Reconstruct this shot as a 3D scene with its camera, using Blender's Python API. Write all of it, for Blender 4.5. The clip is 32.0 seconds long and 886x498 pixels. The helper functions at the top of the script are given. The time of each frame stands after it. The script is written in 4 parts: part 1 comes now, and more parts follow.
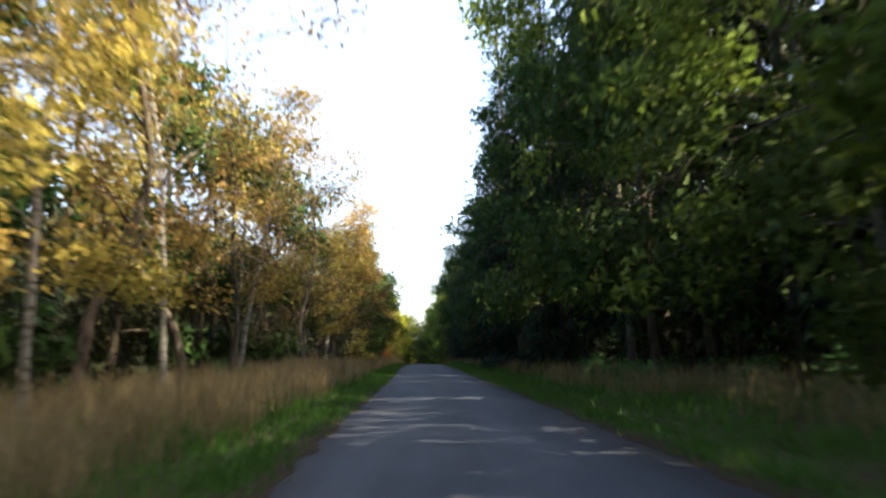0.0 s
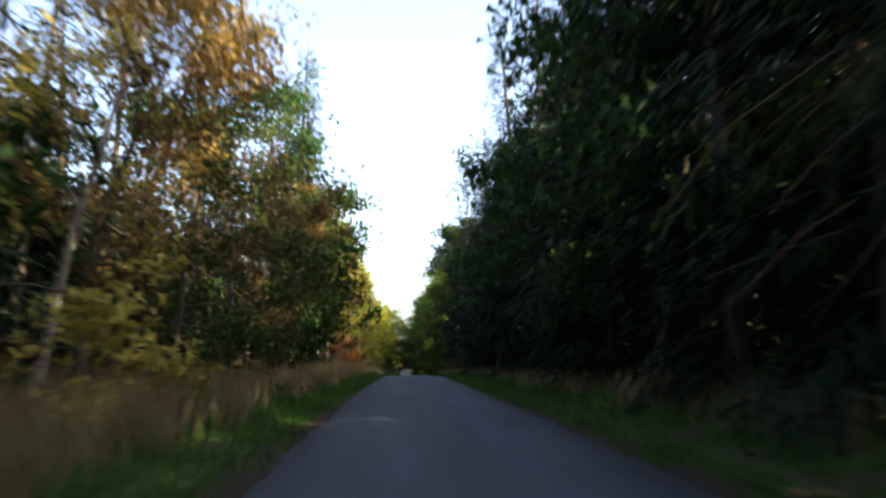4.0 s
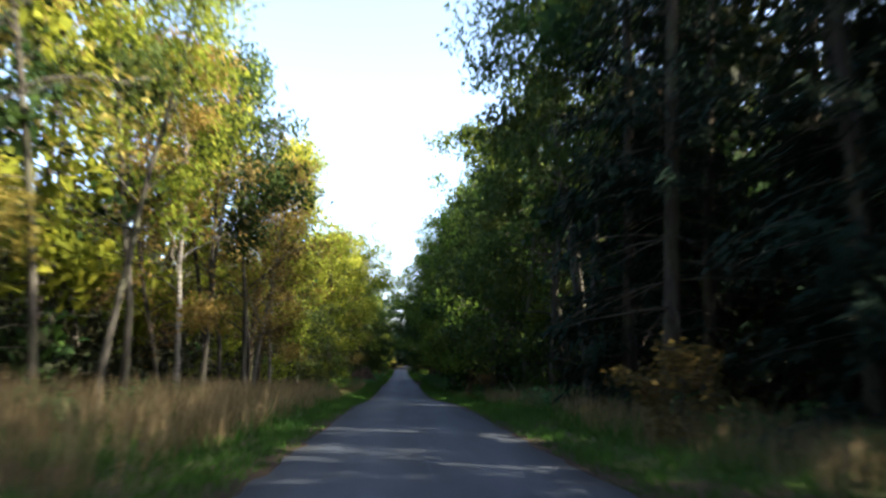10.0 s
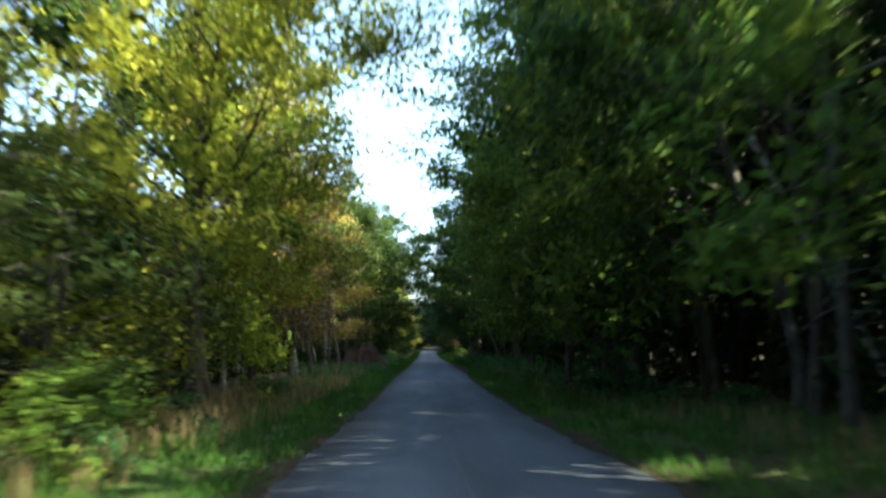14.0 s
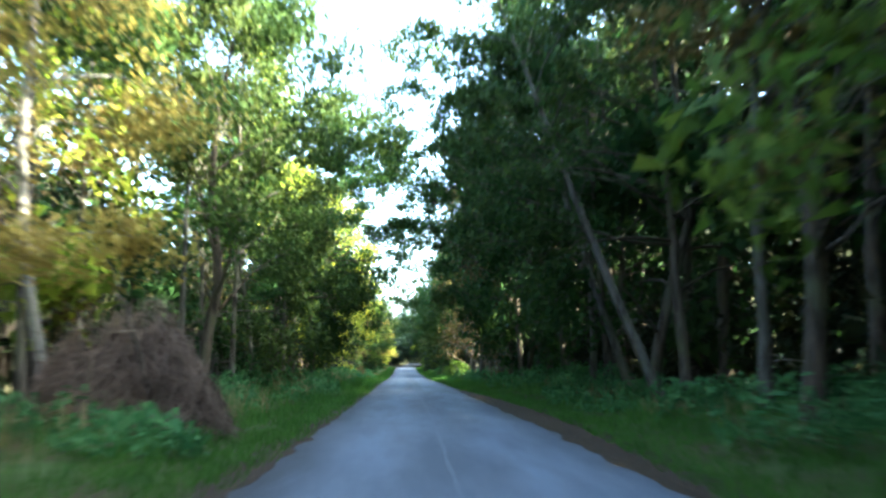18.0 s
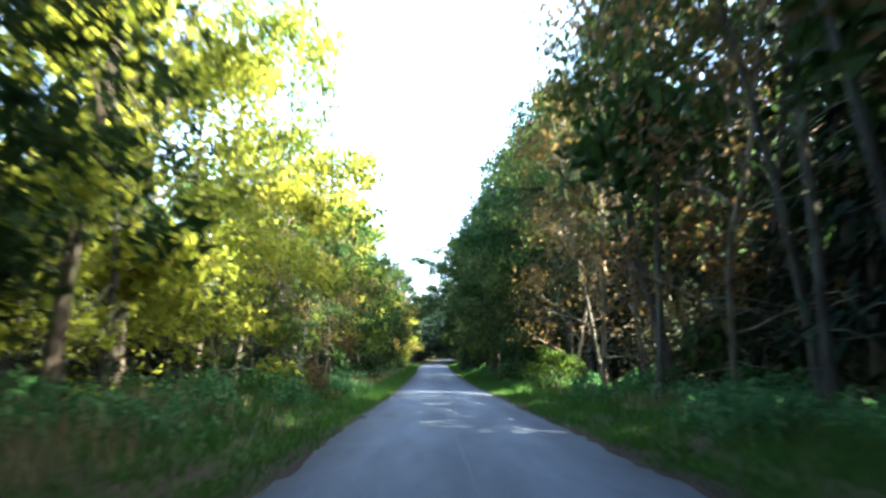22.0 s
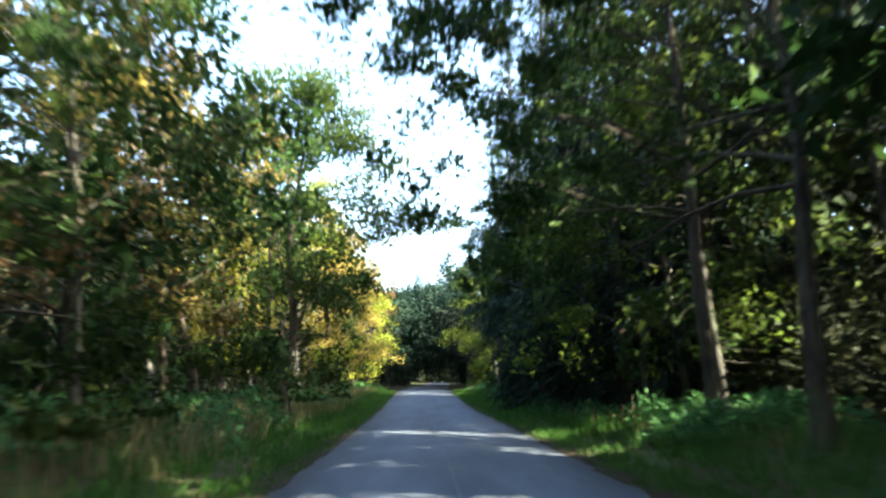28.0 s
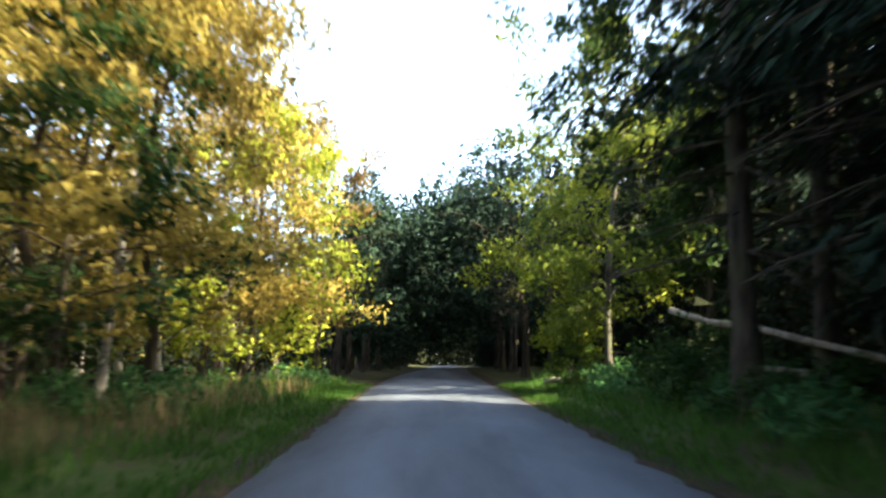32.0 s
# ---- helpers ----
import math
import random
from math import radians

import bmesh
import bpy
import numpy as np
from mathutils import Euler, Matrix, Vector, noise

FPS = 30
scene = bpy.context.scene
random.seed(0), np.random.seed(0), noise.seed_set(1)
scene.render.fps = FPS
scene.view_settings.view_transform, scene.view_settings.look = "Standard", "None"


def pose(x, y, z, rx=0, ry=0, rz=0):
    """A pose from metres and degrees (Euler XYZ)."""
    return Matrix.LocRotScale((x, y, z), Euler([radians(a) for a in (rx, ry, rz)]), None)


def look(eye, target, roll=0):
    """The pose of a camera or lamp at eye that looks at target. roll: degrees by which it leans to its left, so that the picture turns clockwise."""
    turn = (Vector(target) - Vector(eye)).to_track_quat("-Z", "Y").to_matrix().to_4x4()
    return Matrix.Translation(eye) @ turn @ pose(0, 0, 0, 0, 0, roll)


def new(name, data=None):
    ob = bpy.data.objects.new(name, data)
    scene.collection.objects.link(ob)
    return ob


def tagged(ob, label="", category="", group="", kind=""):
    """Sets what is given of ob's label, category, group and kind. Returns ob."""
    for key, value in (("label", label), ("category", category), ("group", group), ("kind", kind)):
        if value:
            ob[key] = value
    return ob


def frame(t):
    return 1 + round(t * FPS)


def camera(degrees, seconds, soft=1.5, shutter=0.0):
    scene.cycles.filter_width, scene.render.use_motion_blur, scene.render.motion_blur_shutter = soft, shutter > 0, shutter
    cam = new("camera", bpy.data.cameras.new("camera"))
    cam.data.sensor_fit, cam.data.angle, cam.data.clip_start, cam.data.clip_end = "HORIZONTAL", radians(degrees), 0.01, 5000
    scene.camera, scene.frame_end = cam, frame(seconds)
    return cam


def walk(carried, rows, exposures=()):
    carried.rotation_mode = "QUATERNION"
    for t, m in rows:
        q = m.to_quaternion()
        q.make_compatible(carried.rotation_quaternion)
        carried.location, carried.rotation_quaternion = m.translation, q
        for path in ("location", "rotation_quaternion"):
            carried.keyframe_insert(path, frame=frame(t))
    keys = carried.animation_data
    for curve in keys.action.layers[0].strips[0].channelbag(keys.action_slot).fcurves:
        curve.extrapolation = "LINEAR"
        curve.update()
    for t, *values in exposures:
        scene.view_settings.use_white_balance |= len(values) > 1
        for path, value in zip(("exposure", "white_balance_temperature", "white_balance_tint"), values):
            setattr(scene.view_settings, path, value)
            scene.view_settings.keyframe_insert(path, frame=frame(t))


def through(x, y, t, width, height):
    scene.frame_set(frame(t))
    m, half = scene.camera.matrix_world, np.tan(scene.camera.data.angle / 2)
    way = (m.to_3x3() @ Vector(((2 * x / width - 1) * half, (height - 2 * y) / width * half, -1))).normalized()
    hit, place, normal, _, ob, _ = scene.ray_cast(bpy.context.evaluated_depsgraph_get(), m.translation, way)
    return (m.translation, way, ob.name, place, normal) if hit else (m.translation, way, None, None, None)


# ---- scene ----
LENS = 58.8
EYE = 1.3


def table(knots, width):
    """A curve through (y, value) knots, rounded over width metres, as one value for every quarter of a metre from y = -60."""
    ys, vs = zip(*knots)
    at = np.arange(-60, 800, 0.25)
    return np.mean([np.interp(at + k * width, ys, vs) for k in (-0.5, -0.25, 0, 0.25, 0.5)], axis=0).tolist()


def smooth(values, y):
    k = min(max((y + 60) * 4, 0.0), len(values) - 1.001)
    i = int(k)
    return values[i] + (values[i + 1] - values[i]) * (k - i)


# the road's rise and fall, and its two edges beside the driven line (x = 0)
RISE = [(-60, -0.3), (-20, -0.02), (40, 0.29), (70, 0.52), (80, 0.57), (110, 0.57), (120, 0.41), (140, -0.07), (150, -0.25), (160, -0.53), (170, -1.00), (180, -1.38), (190, -1.62), (200, -1.77), (210, -1.85), (220, -1.86), (230, -1.92), (260, -2.27), (270, -2.37), (300, -2.83), (310, -2.93), (350, -3.11), (360, -3.11), (390, -2.71), (410, -2.62), (520, -2.67), (600, -2.63), (800, -2.6)]
LEFT = [(-20, -1.58), (10, -1.60), (20, -1.68), (40, -1.59), (80, -1.84), (90, -1.77), (100, -1.78), (120, -1.67), (170, -1.75), (180, -1.99), (210, -2.02), (220, -1.97), (230, -1.80), (240, -1.74), (270, -1.83), (280, -1.86), (290, -1.78), (300, -1.82), (350, -1.76), (370, -1.83), (390, -1.77), (410, -1.12), (445, 0.73), (475, 1.59), (520, 3.34), (600, 5.36), (800, 12)]
RIGHT = [(-20, 3.11), (10, 3.13), (50, 3.03), (80, 2.82), (100, 2.88), (110, 3.00), (120, 2.99), (130, 2.90), (150, 2.93), (160, 3.00), (170, 2.93), (180, 2.71), (210, 2.60), (230, 2.82), (260, 2.80), (280, 2.70), (290, 2.84), (300, 2.73), (330, 2.83), (350, 2.82), (360, 2.75), (370, 2.79), (380, 2.91), (390, 2.94), (410, 3.54), (445, 5.34), (475, 6.18), (520, 7.91), (600, 9.91), (800, 16.6)]
RISE, LEFT, RIGHT = table(RISE, 12), table(LEFT, 8), table(RIGHT, 8)


def rise(y):
    return smooth(RISE, y)


# seconds, metres along the road, metres aside, heading, tilt, lean
PATH = [
    (0.0, 3.30, -0.07, -1.72, 7.89, 0.77),
    (0.5, 8.47, -0.08, -2.23, 7.39, -0.33),
    (1.0, 13.55, -0.09, -2.17, 6.44, -0.66),
    (1.5, 19.16, -0.08, -0.93, 8.32, -1.30),
    (2.0, 24.73, -0.05, -1.49, 8.07, -0.75),
    (2.5, 30.76, -0.07, -1.60, 9.13, -0.83),
    (3.0, 36.55, -0.05, -0.37, 9.27, -0.79),
    (3.5, 42.73, -0.08, -2.51, 8.74, -0.51),
    (5.5, 67.40, -0.09, -2.97, 7.75, 0.16),
    (6.0, 73.50, -0.11, -2.69, 8.63, 0.56),
    (6.5, 79.83, -0.11, -3.82, 8.33, -0.40),
    (7.0, 85.82, -0.09, -0.34, 8.89, -0.22),
    (7.5, 91.96, -0.02, -1.00, 9.02, 0.68),
    (8.0, 98.00, 0.02, -1.50, 8.28, 0.19),
    (8.5, 104.00, 0.06, -2.84, 7.63, 0.14),
    (9.0, 110.01, 0.10, -3.09, 8.28, -0.79),
    (9.5, 116.00, 0.15, -3.14, 7.86, -1.09),
    (10.0, 121.87, 0.17, -3.10, 7.87, -0.85),
    (10.5, 127.85, 0.15, -3.12, 7.79, -0.54),
    (11.0, 133.70, 0.15, -2.39, 7.56, -0.52),
    (11.5, 139.65, 0.19, -2.05, 7.16, -0.11),
    (12.0, 145.50, 0.24, -1.96, 7.29, 0.02),
    (12.5, 151.31, 0.19, -1.73, 7.95, -0.01),
    (13.0, 157.00, 0.10, -1.16, 7.74, -0.16),
    (13.5, 162.71, 0.02, -1.11, 8.23, 0.01),
    (14.0, 168.18, -0.01, -1.24, 6.60, 0.94),
    (14.5, 173.86, -0.02, -0.67, 6.34, 0.49),
    (15.0, 179.54, -0.11, -0.87, 5.86, -0.15),
    (15.5, 185.15, -0.18, -1.22, 5.58, 0.20),
    (17.5, 207.93, -0.19, -2.76, 7.36, 0.09),
    (18.0, 213.78, -0.15, -2.93, 7.88, 0.08),
    (18.5, 219.26, -0.11, -2.54, 7.23, 0.45),
    (19.0, 225.05, -0.06, -2.76, 7.37, -0.55),
    (19.5, 230.72, -0.04, -2.39, 9.19, 0.86),
    (20.0, 236.16, -0.03, -2.02, 7.13, 0.85),
    (20.5, 241.69, -0.03, -1.64, 8.91, 1.01),
    (21.0, 247.15, 0.00, -1.35, 7.54, -0.26),
    (21.5, 252.58, 0.02, -1.22, 7.93, -0.04),
    (22.0, 258.02, 0.03, -0.91, 7.62, 0.82),
    (22.5, 263.37, -0.04, -1.17, 7.48, 0.44),
    (23.0, 268.72, -0.09, -1.58, 7.49, -0.36),
    (23.5, 274.00, -0.03, -1.94, 7.21, -0.40),
    (24.0, 279.29, 0.04, -1.78, 6.98, 0.33),
    (24.5, 284.56, 0.07, -1.89, 7.12, 0.47),
    (26.5, 305.13, 0.10, -0.41, 8.32, 0.43),
    (27.0, 310.31, 0.09, -0.45, 8.43, 0.04),
    (27.5, 315.37, 0.06, -1.79, 9.31, 0.10),
    (28.0, 320.43, 0.04, -1.83, 9.38, 0.33),
    (28.5, 325.37, 0.02, -2.44, 9.19, -0.65),
    (29.0, 330.37, 0.01, -2.59, 8.61, -0.56),
    (29.5, 335.23, -0.01, -2.29, 7.73, -0.34),
    (30.0, 340.16, -0.00, -1.80, 7.73, -0.43),
    (30.5, 344.91, 0.03, -1.47, 7.94, -0.28),
    (31.0, 349.77, 0.05, -1.52, 8.21, -1.09),
    (31.5, 354.56, 0.02, -1.54, 8.14, 0.01),
    (32.0, 359.33, 0.01, -1.84, 8.11, 0.17),
]
cam = camera(LENS, 32.0, soft=2.5, shutter=0.7)
walk(cam, [(t, pose(x, y, rise(y) + EYE, 90 + pitch, roll, yaw)) for t, y, x, yaw, pitch, roll in PATH],
     [(0, 2.6, 6900, 10), (1, 2.45, 6900, 10), (1.7, 2.6, 6900, 10), (3, 2.4, 6900, 10), (7, 2.4, 6600, 8), (10, 2.4, 6300, 8), (11, 2.4, 6250, 8), (12.2, 2.45, 6200, 8), (13, 2.25, 6200, 8), (14.2, 3.05, 6200, -8), (15, 4.05, 6050, -12), (18, 4.6, 5950, -7),
      (19, 5.0, 5950, -8), (20, 4.5, 6000, -6), (21, 4.6, 6050, -3), (22, 4.0, 6000, 2), (24, 3.35, 6100, 2), (27, 3.65, 6200, 2), (28, 3.55, 6250, 0), (29, 3.35, 6450, 0), (30, 3.4, 6550, 0), (32, 3.15, 6900, 3)])

# ---- light ----
SUN_EL, SUN_AZ = 37.0, -22.0   # degrees above the horizon; degrees from +x towards +y
world = bpy.data.worlds.new("sky")
world.use_nodes = True
scene.world = world
wt = world.node_tree
sky = wt.nodes.new("ShaderNodeTexSky")
sky.sky_type, sky.sun_disc = "NISHITA", False
sky.sun_elevation, sky.sun_rotation = radians(SUN_EL), radians(90 - SUN_AZ)
sky.dust_density, sky.air_density, sky.ozone_density = 3.5, 0.8, 0.3
wt.links.new(sky.outputs[0], wt.nodes["Background"].inputs[0])
wt.nodes["Background"].inputs[1].default_value = 0.15
sun = new("sun", bpy.data.lights.new("sun", "SUN"))
sun.data.energy, sun.data.angle, sun.data.color = 5.0, radians(0.6), (1.0, 0.88, 0.68)
to_sun = Vector((math.cos(radians(SUN_EL)) * math.cos(radians(SUN_AZ)), math.cos(radians(SUN_EL)) * math.sin(radians(SUN_AZ)), math.sin(radians(SUN_EL))))
sun.matrix_world = look(to_sun * 100, (0, 0, 0))


# ---- materials ----
def material(name, rough=0.8, spec=0.3):
    m = bpy.data.materials.new(name)
    m.use_nodes = True
    b = m.node_tree.nodes["Principled BSDF"]
    b.inputs["Roughness"].default_value = rough
    b.inputs["Specular IOR Level"].default_value = spec
    return m, m.node_tree, b


def node(nt, kind, **inputs):
    n = nt.nodes.new("ShaderNode" + kind)
    for k, v in inputs.items():
        n.inputs[k.replace("_", " ")].default_value = v
    return n


def ramp(nt, fac, stops):
    r = nt.nodes.new("ShaderNodeValToRGB")
    e = r.color_ramp.elements
    while len(e) < len(stops):
        e.new(0.5)
    for el, (p, c) in zip(e, stops):
        el.position, el.color = p, (*c, 1)
    nt.links.new(fac, r.inputs[0])
    return r.outputs[0]


def blend(nt, fac, a, b, mode="MIX"):
    n = nt.nodes.new("ShaderNodeMix")
    n.data_type, n.blend_type = "RGBA", mode
    for sock, v in ((n.inputs[0], fac), (n.inputs[6], a), (n.inputs[7], b)):
        if isinstance(v, (int, float)):
            sock.default_value = v
        elif isinstance(v, tuple):
            sock.default_value = (*v, 1)
        else:
            nt.links.new(v, sock)
    return n.outputs[2]


def grain(nt, scale, detail=4.0, stretch=(1, 1, 1), rough=0.6, world_space=True):
    if world_space:
        src = nt.nodes.new("ShaderNodeNewGeometry").outputs["Position"]
    else:
        src = nt.nodes.new("ShaderNodeTexCoord").outputs["Object"]
    mp = nt.nodes.new("ShaderNodeMapping")
    mp.inputs["Scale"].default_value = stretch
    nt.links.new(src, mp.inputs["Vector"])
    n = node(nt, "TexNoise", Scale=scale, Detail=detail, Roughness=rough)
    nt.links.new(mp.outputs[0], n.inputs["Vector"])
    return n.outputs["Fac"]


def bump(nt, b, height, strength, distance):
    n = node(nt, "Bump", Strength=strength, Distance=distance)
    nt.links.new(height, n.inputs["Height"])
    nt.links.new(n.outputs[0], b.inputs["Normal"])


def node_range(nt, value, low, high):
    n = node(nt, "MapRange", From_Min=low, From_Max=high)
    nt.links.new(value, n.inputs["Value"])
    return n.outputs[0]


def leaf_material(name, dark, mid, light, through=0.45, rough=0.7):
    """Leaves: colour varies leaf by leaf and tree by tree; light shines through them."""
    m, nt, b = material(name, rough, 0.12)
    geo = nt.nodes.new("ShaderNodeNewGeometry")
    info = nt.nodes.new("ShaderNodeObjectInfo")
    one = nt.nodes.new("ShaderNodeMath")
    one.operation = "MULTIPLY_ADD"
    nt.links.new(geo.outputs["Random Per Island"], one.inputs[0])
    one.inputs[1].default_value = 0.55
    clump = node_range(nt, grain(nt, 1.1, 2), 0.25, 0.75)
    half = nt.nodes.new("ShaderNodeMath")
    half.operation = "MULTIPLY"
    nt.links.new(clump, half.inputs[0])
    half.inputs[1].default_value = 0.45
    nt.links.new(half.outputs[0], one.inputs[2])
    col = ramp(nt, one.outputs[0], [(0.0, dark), (0.5, mid), (1.0, light)])
    hue = node(nt, "HueSaturation")
    shift = nt.nodes.new("ShaderNodeMapRange")
    shift.inputs["To Min"].default_value, shift.inputs["To Max"].default_value = 0.478, 0.518
    nt.links.new(info.outputs["Random"], shift.inputs["Value"])
    nt.links.new(shift.outputs[0], hue.inputs["Hue"])
    val = nt.nodes.new("ShaderNodeMapRange")
    val.inputs["To Min"].default_value, val.inputs["To Max"].default_value = 0.75, 1.25
    nt.links.new(grain(nt, 0.35, 2), val.inputs["Value"])
    nt.links.new(val.outputs[0], hue.inputs["Value"])
    nt.links.new(col, hue.inputs["Color"])
    nt.links.new(hue.outputs[0], b.inputs["Base Color"])
    tr = nt.nodes.new("ShaderNodeBsdfTranslucent")
    nt.links.new(hue.outputs[0], tr.inputs["Color"])
    mix = nt.nodes.new("ShaderNodeMixShader")
    mix.inputs[0].default_value = through
    nt.links.new(b.outputs[0], mix.inputs[1])
    nt.links.new(tr.outputs[0], mix.inputs[2])
    nt.links.new(mix.outputs[0], nt.nodes["Material Output"].inputs["Surface"])
    return m


def bark_material(name, base, dark, scale=6.0, stretch=(1, 1, 0.25), patch=0.5):
    m, nt, b = material(name, 0.9, 0.15)
    g = grain(nt, scale, 6, stretch)
    c = ramp(nt, g, [(patch - 0.12, dark), (patch + 0.1, base)])
    moss = ramp(nt, grain(nt, 0.9, 3), [(0.5, (0, 0, 0)), (0.75, (1, 1, 1))])
    c = blend(nt, moss, c, tuple(0.55 * x + 0.45 * y for x, y in zip(base, (0.07, 0.09, 0.03))))
    nt.links.new(c, b.inputs["Base Color"])
    bump(nt, b, g, 0.6, 0.02)
    return m


LEAF = {
    "gold": leaf_material("leaf_gold", (0.11, 0.078, 0.018), (0.27, 0.205, 0.045), (0.47, 0.39, 0.12)),
    "amber": leaf_material("leaf_amber", (0.085, 0.058, 0.018), (0.2, 0.14, 0.036), (0.34, 0.25, 0.065)),
    "rust": leaf_material("leaf_rust", (0.05, 0.034, 0.015), (0.11, 0.074, 0.025), (0.18, 0.128, 0.036)),
    "lime": leaf_material("leaf_lime", (0.07, 0.1, 0.013), (0.2, 0.24, 0.026), (0.42, 0.42, 0.05)),
    "fresh": leaf_material("leaf_fresh", (0.03, 0.058, 0.01), (0.075, 0.125, 0.018), (0.17, 0.21, 0.03), 0.45),
    "green": leaf_material("leaf_green", (0.01, 0.026, 0.008), (0.022, 0.05, 0.012), (0.05, 0.085, 0.016), 0.4),
    "olive": leaf_material("leaf_olive", (0.018, 0.034, 0.009), (0.038, 0.062, 0.014), (0.08, 0.1, 0.018), 0.4),
    "red": leaf_material("leaf_red", (0.085, 0.026, 0.009), (0.19, 0.06, 0.016), (0.28, 0.105, 0.024)),
    # Very dark leaves: the shade inside the wood is put into their colour.
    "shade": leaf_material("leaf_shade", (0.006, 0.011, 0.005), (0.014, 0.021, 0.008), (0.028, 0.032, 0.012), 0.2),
    # Brown and darkened, so gaps between left-hand trunks look shaded.
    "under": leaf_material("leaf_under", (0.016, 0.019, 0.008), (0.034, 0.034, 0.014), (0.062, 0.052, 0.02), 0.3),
    "dry": leaf_material("dry_stems", (0.045, 0.033, 0.024), (0.085, 0.062, 0.046), (0.13, 0.1, 0.075), 0.2),
    "straw": leaf_material("grass_straw", (0.1, 0.074, 0.038), (0.19, 0.14, 0.074), (0.28, 0.215, 0.12), 0.35),
    "blade": leaf_material("grass_blade", (0.024, 0.058, 0.011), (0.05, 0.112, 0.018), (0.09, 0.155, 0.028), 0.45),
    "bracken": leaf_material("bracken", (0.028, 0.075, 0.026), (0.058, 0.135, 0.044), (0.105, 0.17, 0.058), 0.45),
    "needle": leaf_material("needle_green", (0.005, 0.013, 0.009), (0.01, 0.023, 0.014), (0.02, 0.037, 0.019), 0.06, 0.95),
}
BARK = {
    "birch": bark_material("bark_birch", (0.22, 0.205, 0.185), (0.04, 0.034, 0.027), 5.0, (0.5, 0.5, 1.6), 0.44),
    "brown": bark_material("bark_brown", (0.075, 0.06, 0.045), (0.025, 0.02, 0.016)),
    "grey": bark_material("bark_grey", (0.085, 0.078, 0.066), (0.032, 0.028, 0.022)),
    "pine": bark_material("bark_pine", (0.15, 0.085, 0.05), (0.045, 0.03, 0.022)),
    "twig": bark_material("bark_dead_twig", (0.2, 0.165, 0.125), (0.085, 0.066, 0.048)),
}


# ---- mesh building ----
class Soup:
    """Collects vertices and faces for one mesh."""

    def __init__(self):
        self.v, self.f, self.n, self.out = [], [], 0, []

    def add(self, verts, faces):
        self.v.append(np.asarray(verts, float))
        self.f.append((np.asarray(faces) + self.n))
        self.n += len(verts)

    def tube(self, pts, radii, sides):
        pts, radii = np.asarray(pts, float), np.asarray(radii, float)
        tang = np.gradient(pts, axis=0)
        tang /= np.linalg.norm(tang, axis=1)[:, None] + 1e-9
        ref = np.where(np.abs(tang[:, 2:3]) > 0.9, [[1.0, 0, 0]], [[0, 0, 1.0]])
        u = np.cross(tang, ref)
        u /= np.linalg.norm(u, axis=1)[:, None] + 1e-9
        w = np.cross(tang, u)
        a = np.arange(sides) * 2 * np.pi / sides
        ring = pts[:, None] + radii[:, None, None] * (np.cos(a)[None, :, None] * u[:, None] + np.sin(a)[None, :, None] * w[:, None])
        k, s = np.meshgrid(np.arange(len(pts) - 1), np.arange(sides), indexing="ij")
        s2 = (s + 1) % sides
        quads = np.stack([k * sides + s, k * sides + s2, (k + 1) * sides + s2, (k + 1) * sides + s], -1).reshape(-1, 4)
        self.add(ring.reshape(-1, 3), quads)

    def leaves(self, centre, along, normal, half, wide, out=None):
        """Pointed leaves, broad at the stalk: one three-cornered blade each. out: the way that the clump round each leaf faces."""
        d = along / (np.linalg.norm(along, axis=1)[:, None] + 1e-9)
        w = np.cross(d, normal)
        w /= np.linalg.norm(w, axis=1)[:, None] + 1e-9
        half, wide = np.broadcast_to(half, len(d))[:, None], np.broadcast_to(wide, len(d))[:, None]
        if out is not None:
            w *= np.where(np.sum(np.cross(d, w) * out, axis=1) > 0, -1.0, 1.0)[:, None]
        v = np.stack([centre - d * half + w * wide, centre + d * half, centre - d * half - w * wide], 1).reshape(-1, 3)
        self.add(v, np.arange(len(v)).reshape(-1, 3))
        if out is not None:
            n = 0.6 * out / (np.linalg.norm(out, axis=1)[:, None] + 1e-9) - 0.4 * np.cross(d, w)
            self.out.append(np.repeat(n / np.linalg.norm(n, axis=1)[:, None], 3, axis=0))

    def mesh(self, name, mat, smooth_faces=True):
        me = bpy.data.meshes.new(name)
        v, f = np.concatenate(self.v), np.concatenate(self.f)
        me.vertices.add(len(v))
        me.vertices.foreach_set("co", v.astype(np.float32).ravel())
        me.loops.add(f.size)
        me.loops.foreach_set("vertex_index", f.astype(np.int32).ravel())
        me.polygons.add(len(f))
        me.polygons.foreach_set("loop_start", np.arange(0, f.size, f.shape[1], dtype=np.int32))
        me.polygons.foreach_set("loop_total", np.full(len(f), f.shape[1], np.int32))
        if smooth_faces or self.out:
            me.polygons.foreach_set("use_smooth", np.ones(len(f), bool))
        me.materials.append(mat)
        me.update(calc_edges=True)
        if self.out:
            me.normals_split_custom_set_from_vertices(np.concatenate(self.out).astype(np.float32))
        return me


def unit(rng, n):
    v = rng.normal(size=(n, 3))
    return v / np.linalg.norm(v, axis=1)[:, None]


def bend_line(rng, start, way, length, n, up, wob):
    """A crooked line from start; up bends it to or from the ground."""
    pts, d = [np.array(start, float)], np.array(way, float)
    for _ in range(n):
        d = d + rng.normal(size=3) * wob + (0, 0, up / n)
        d /= np.linalg.norm(d)
        pts.append(pts[-1] + d * length / n)
    return np.array(pts)


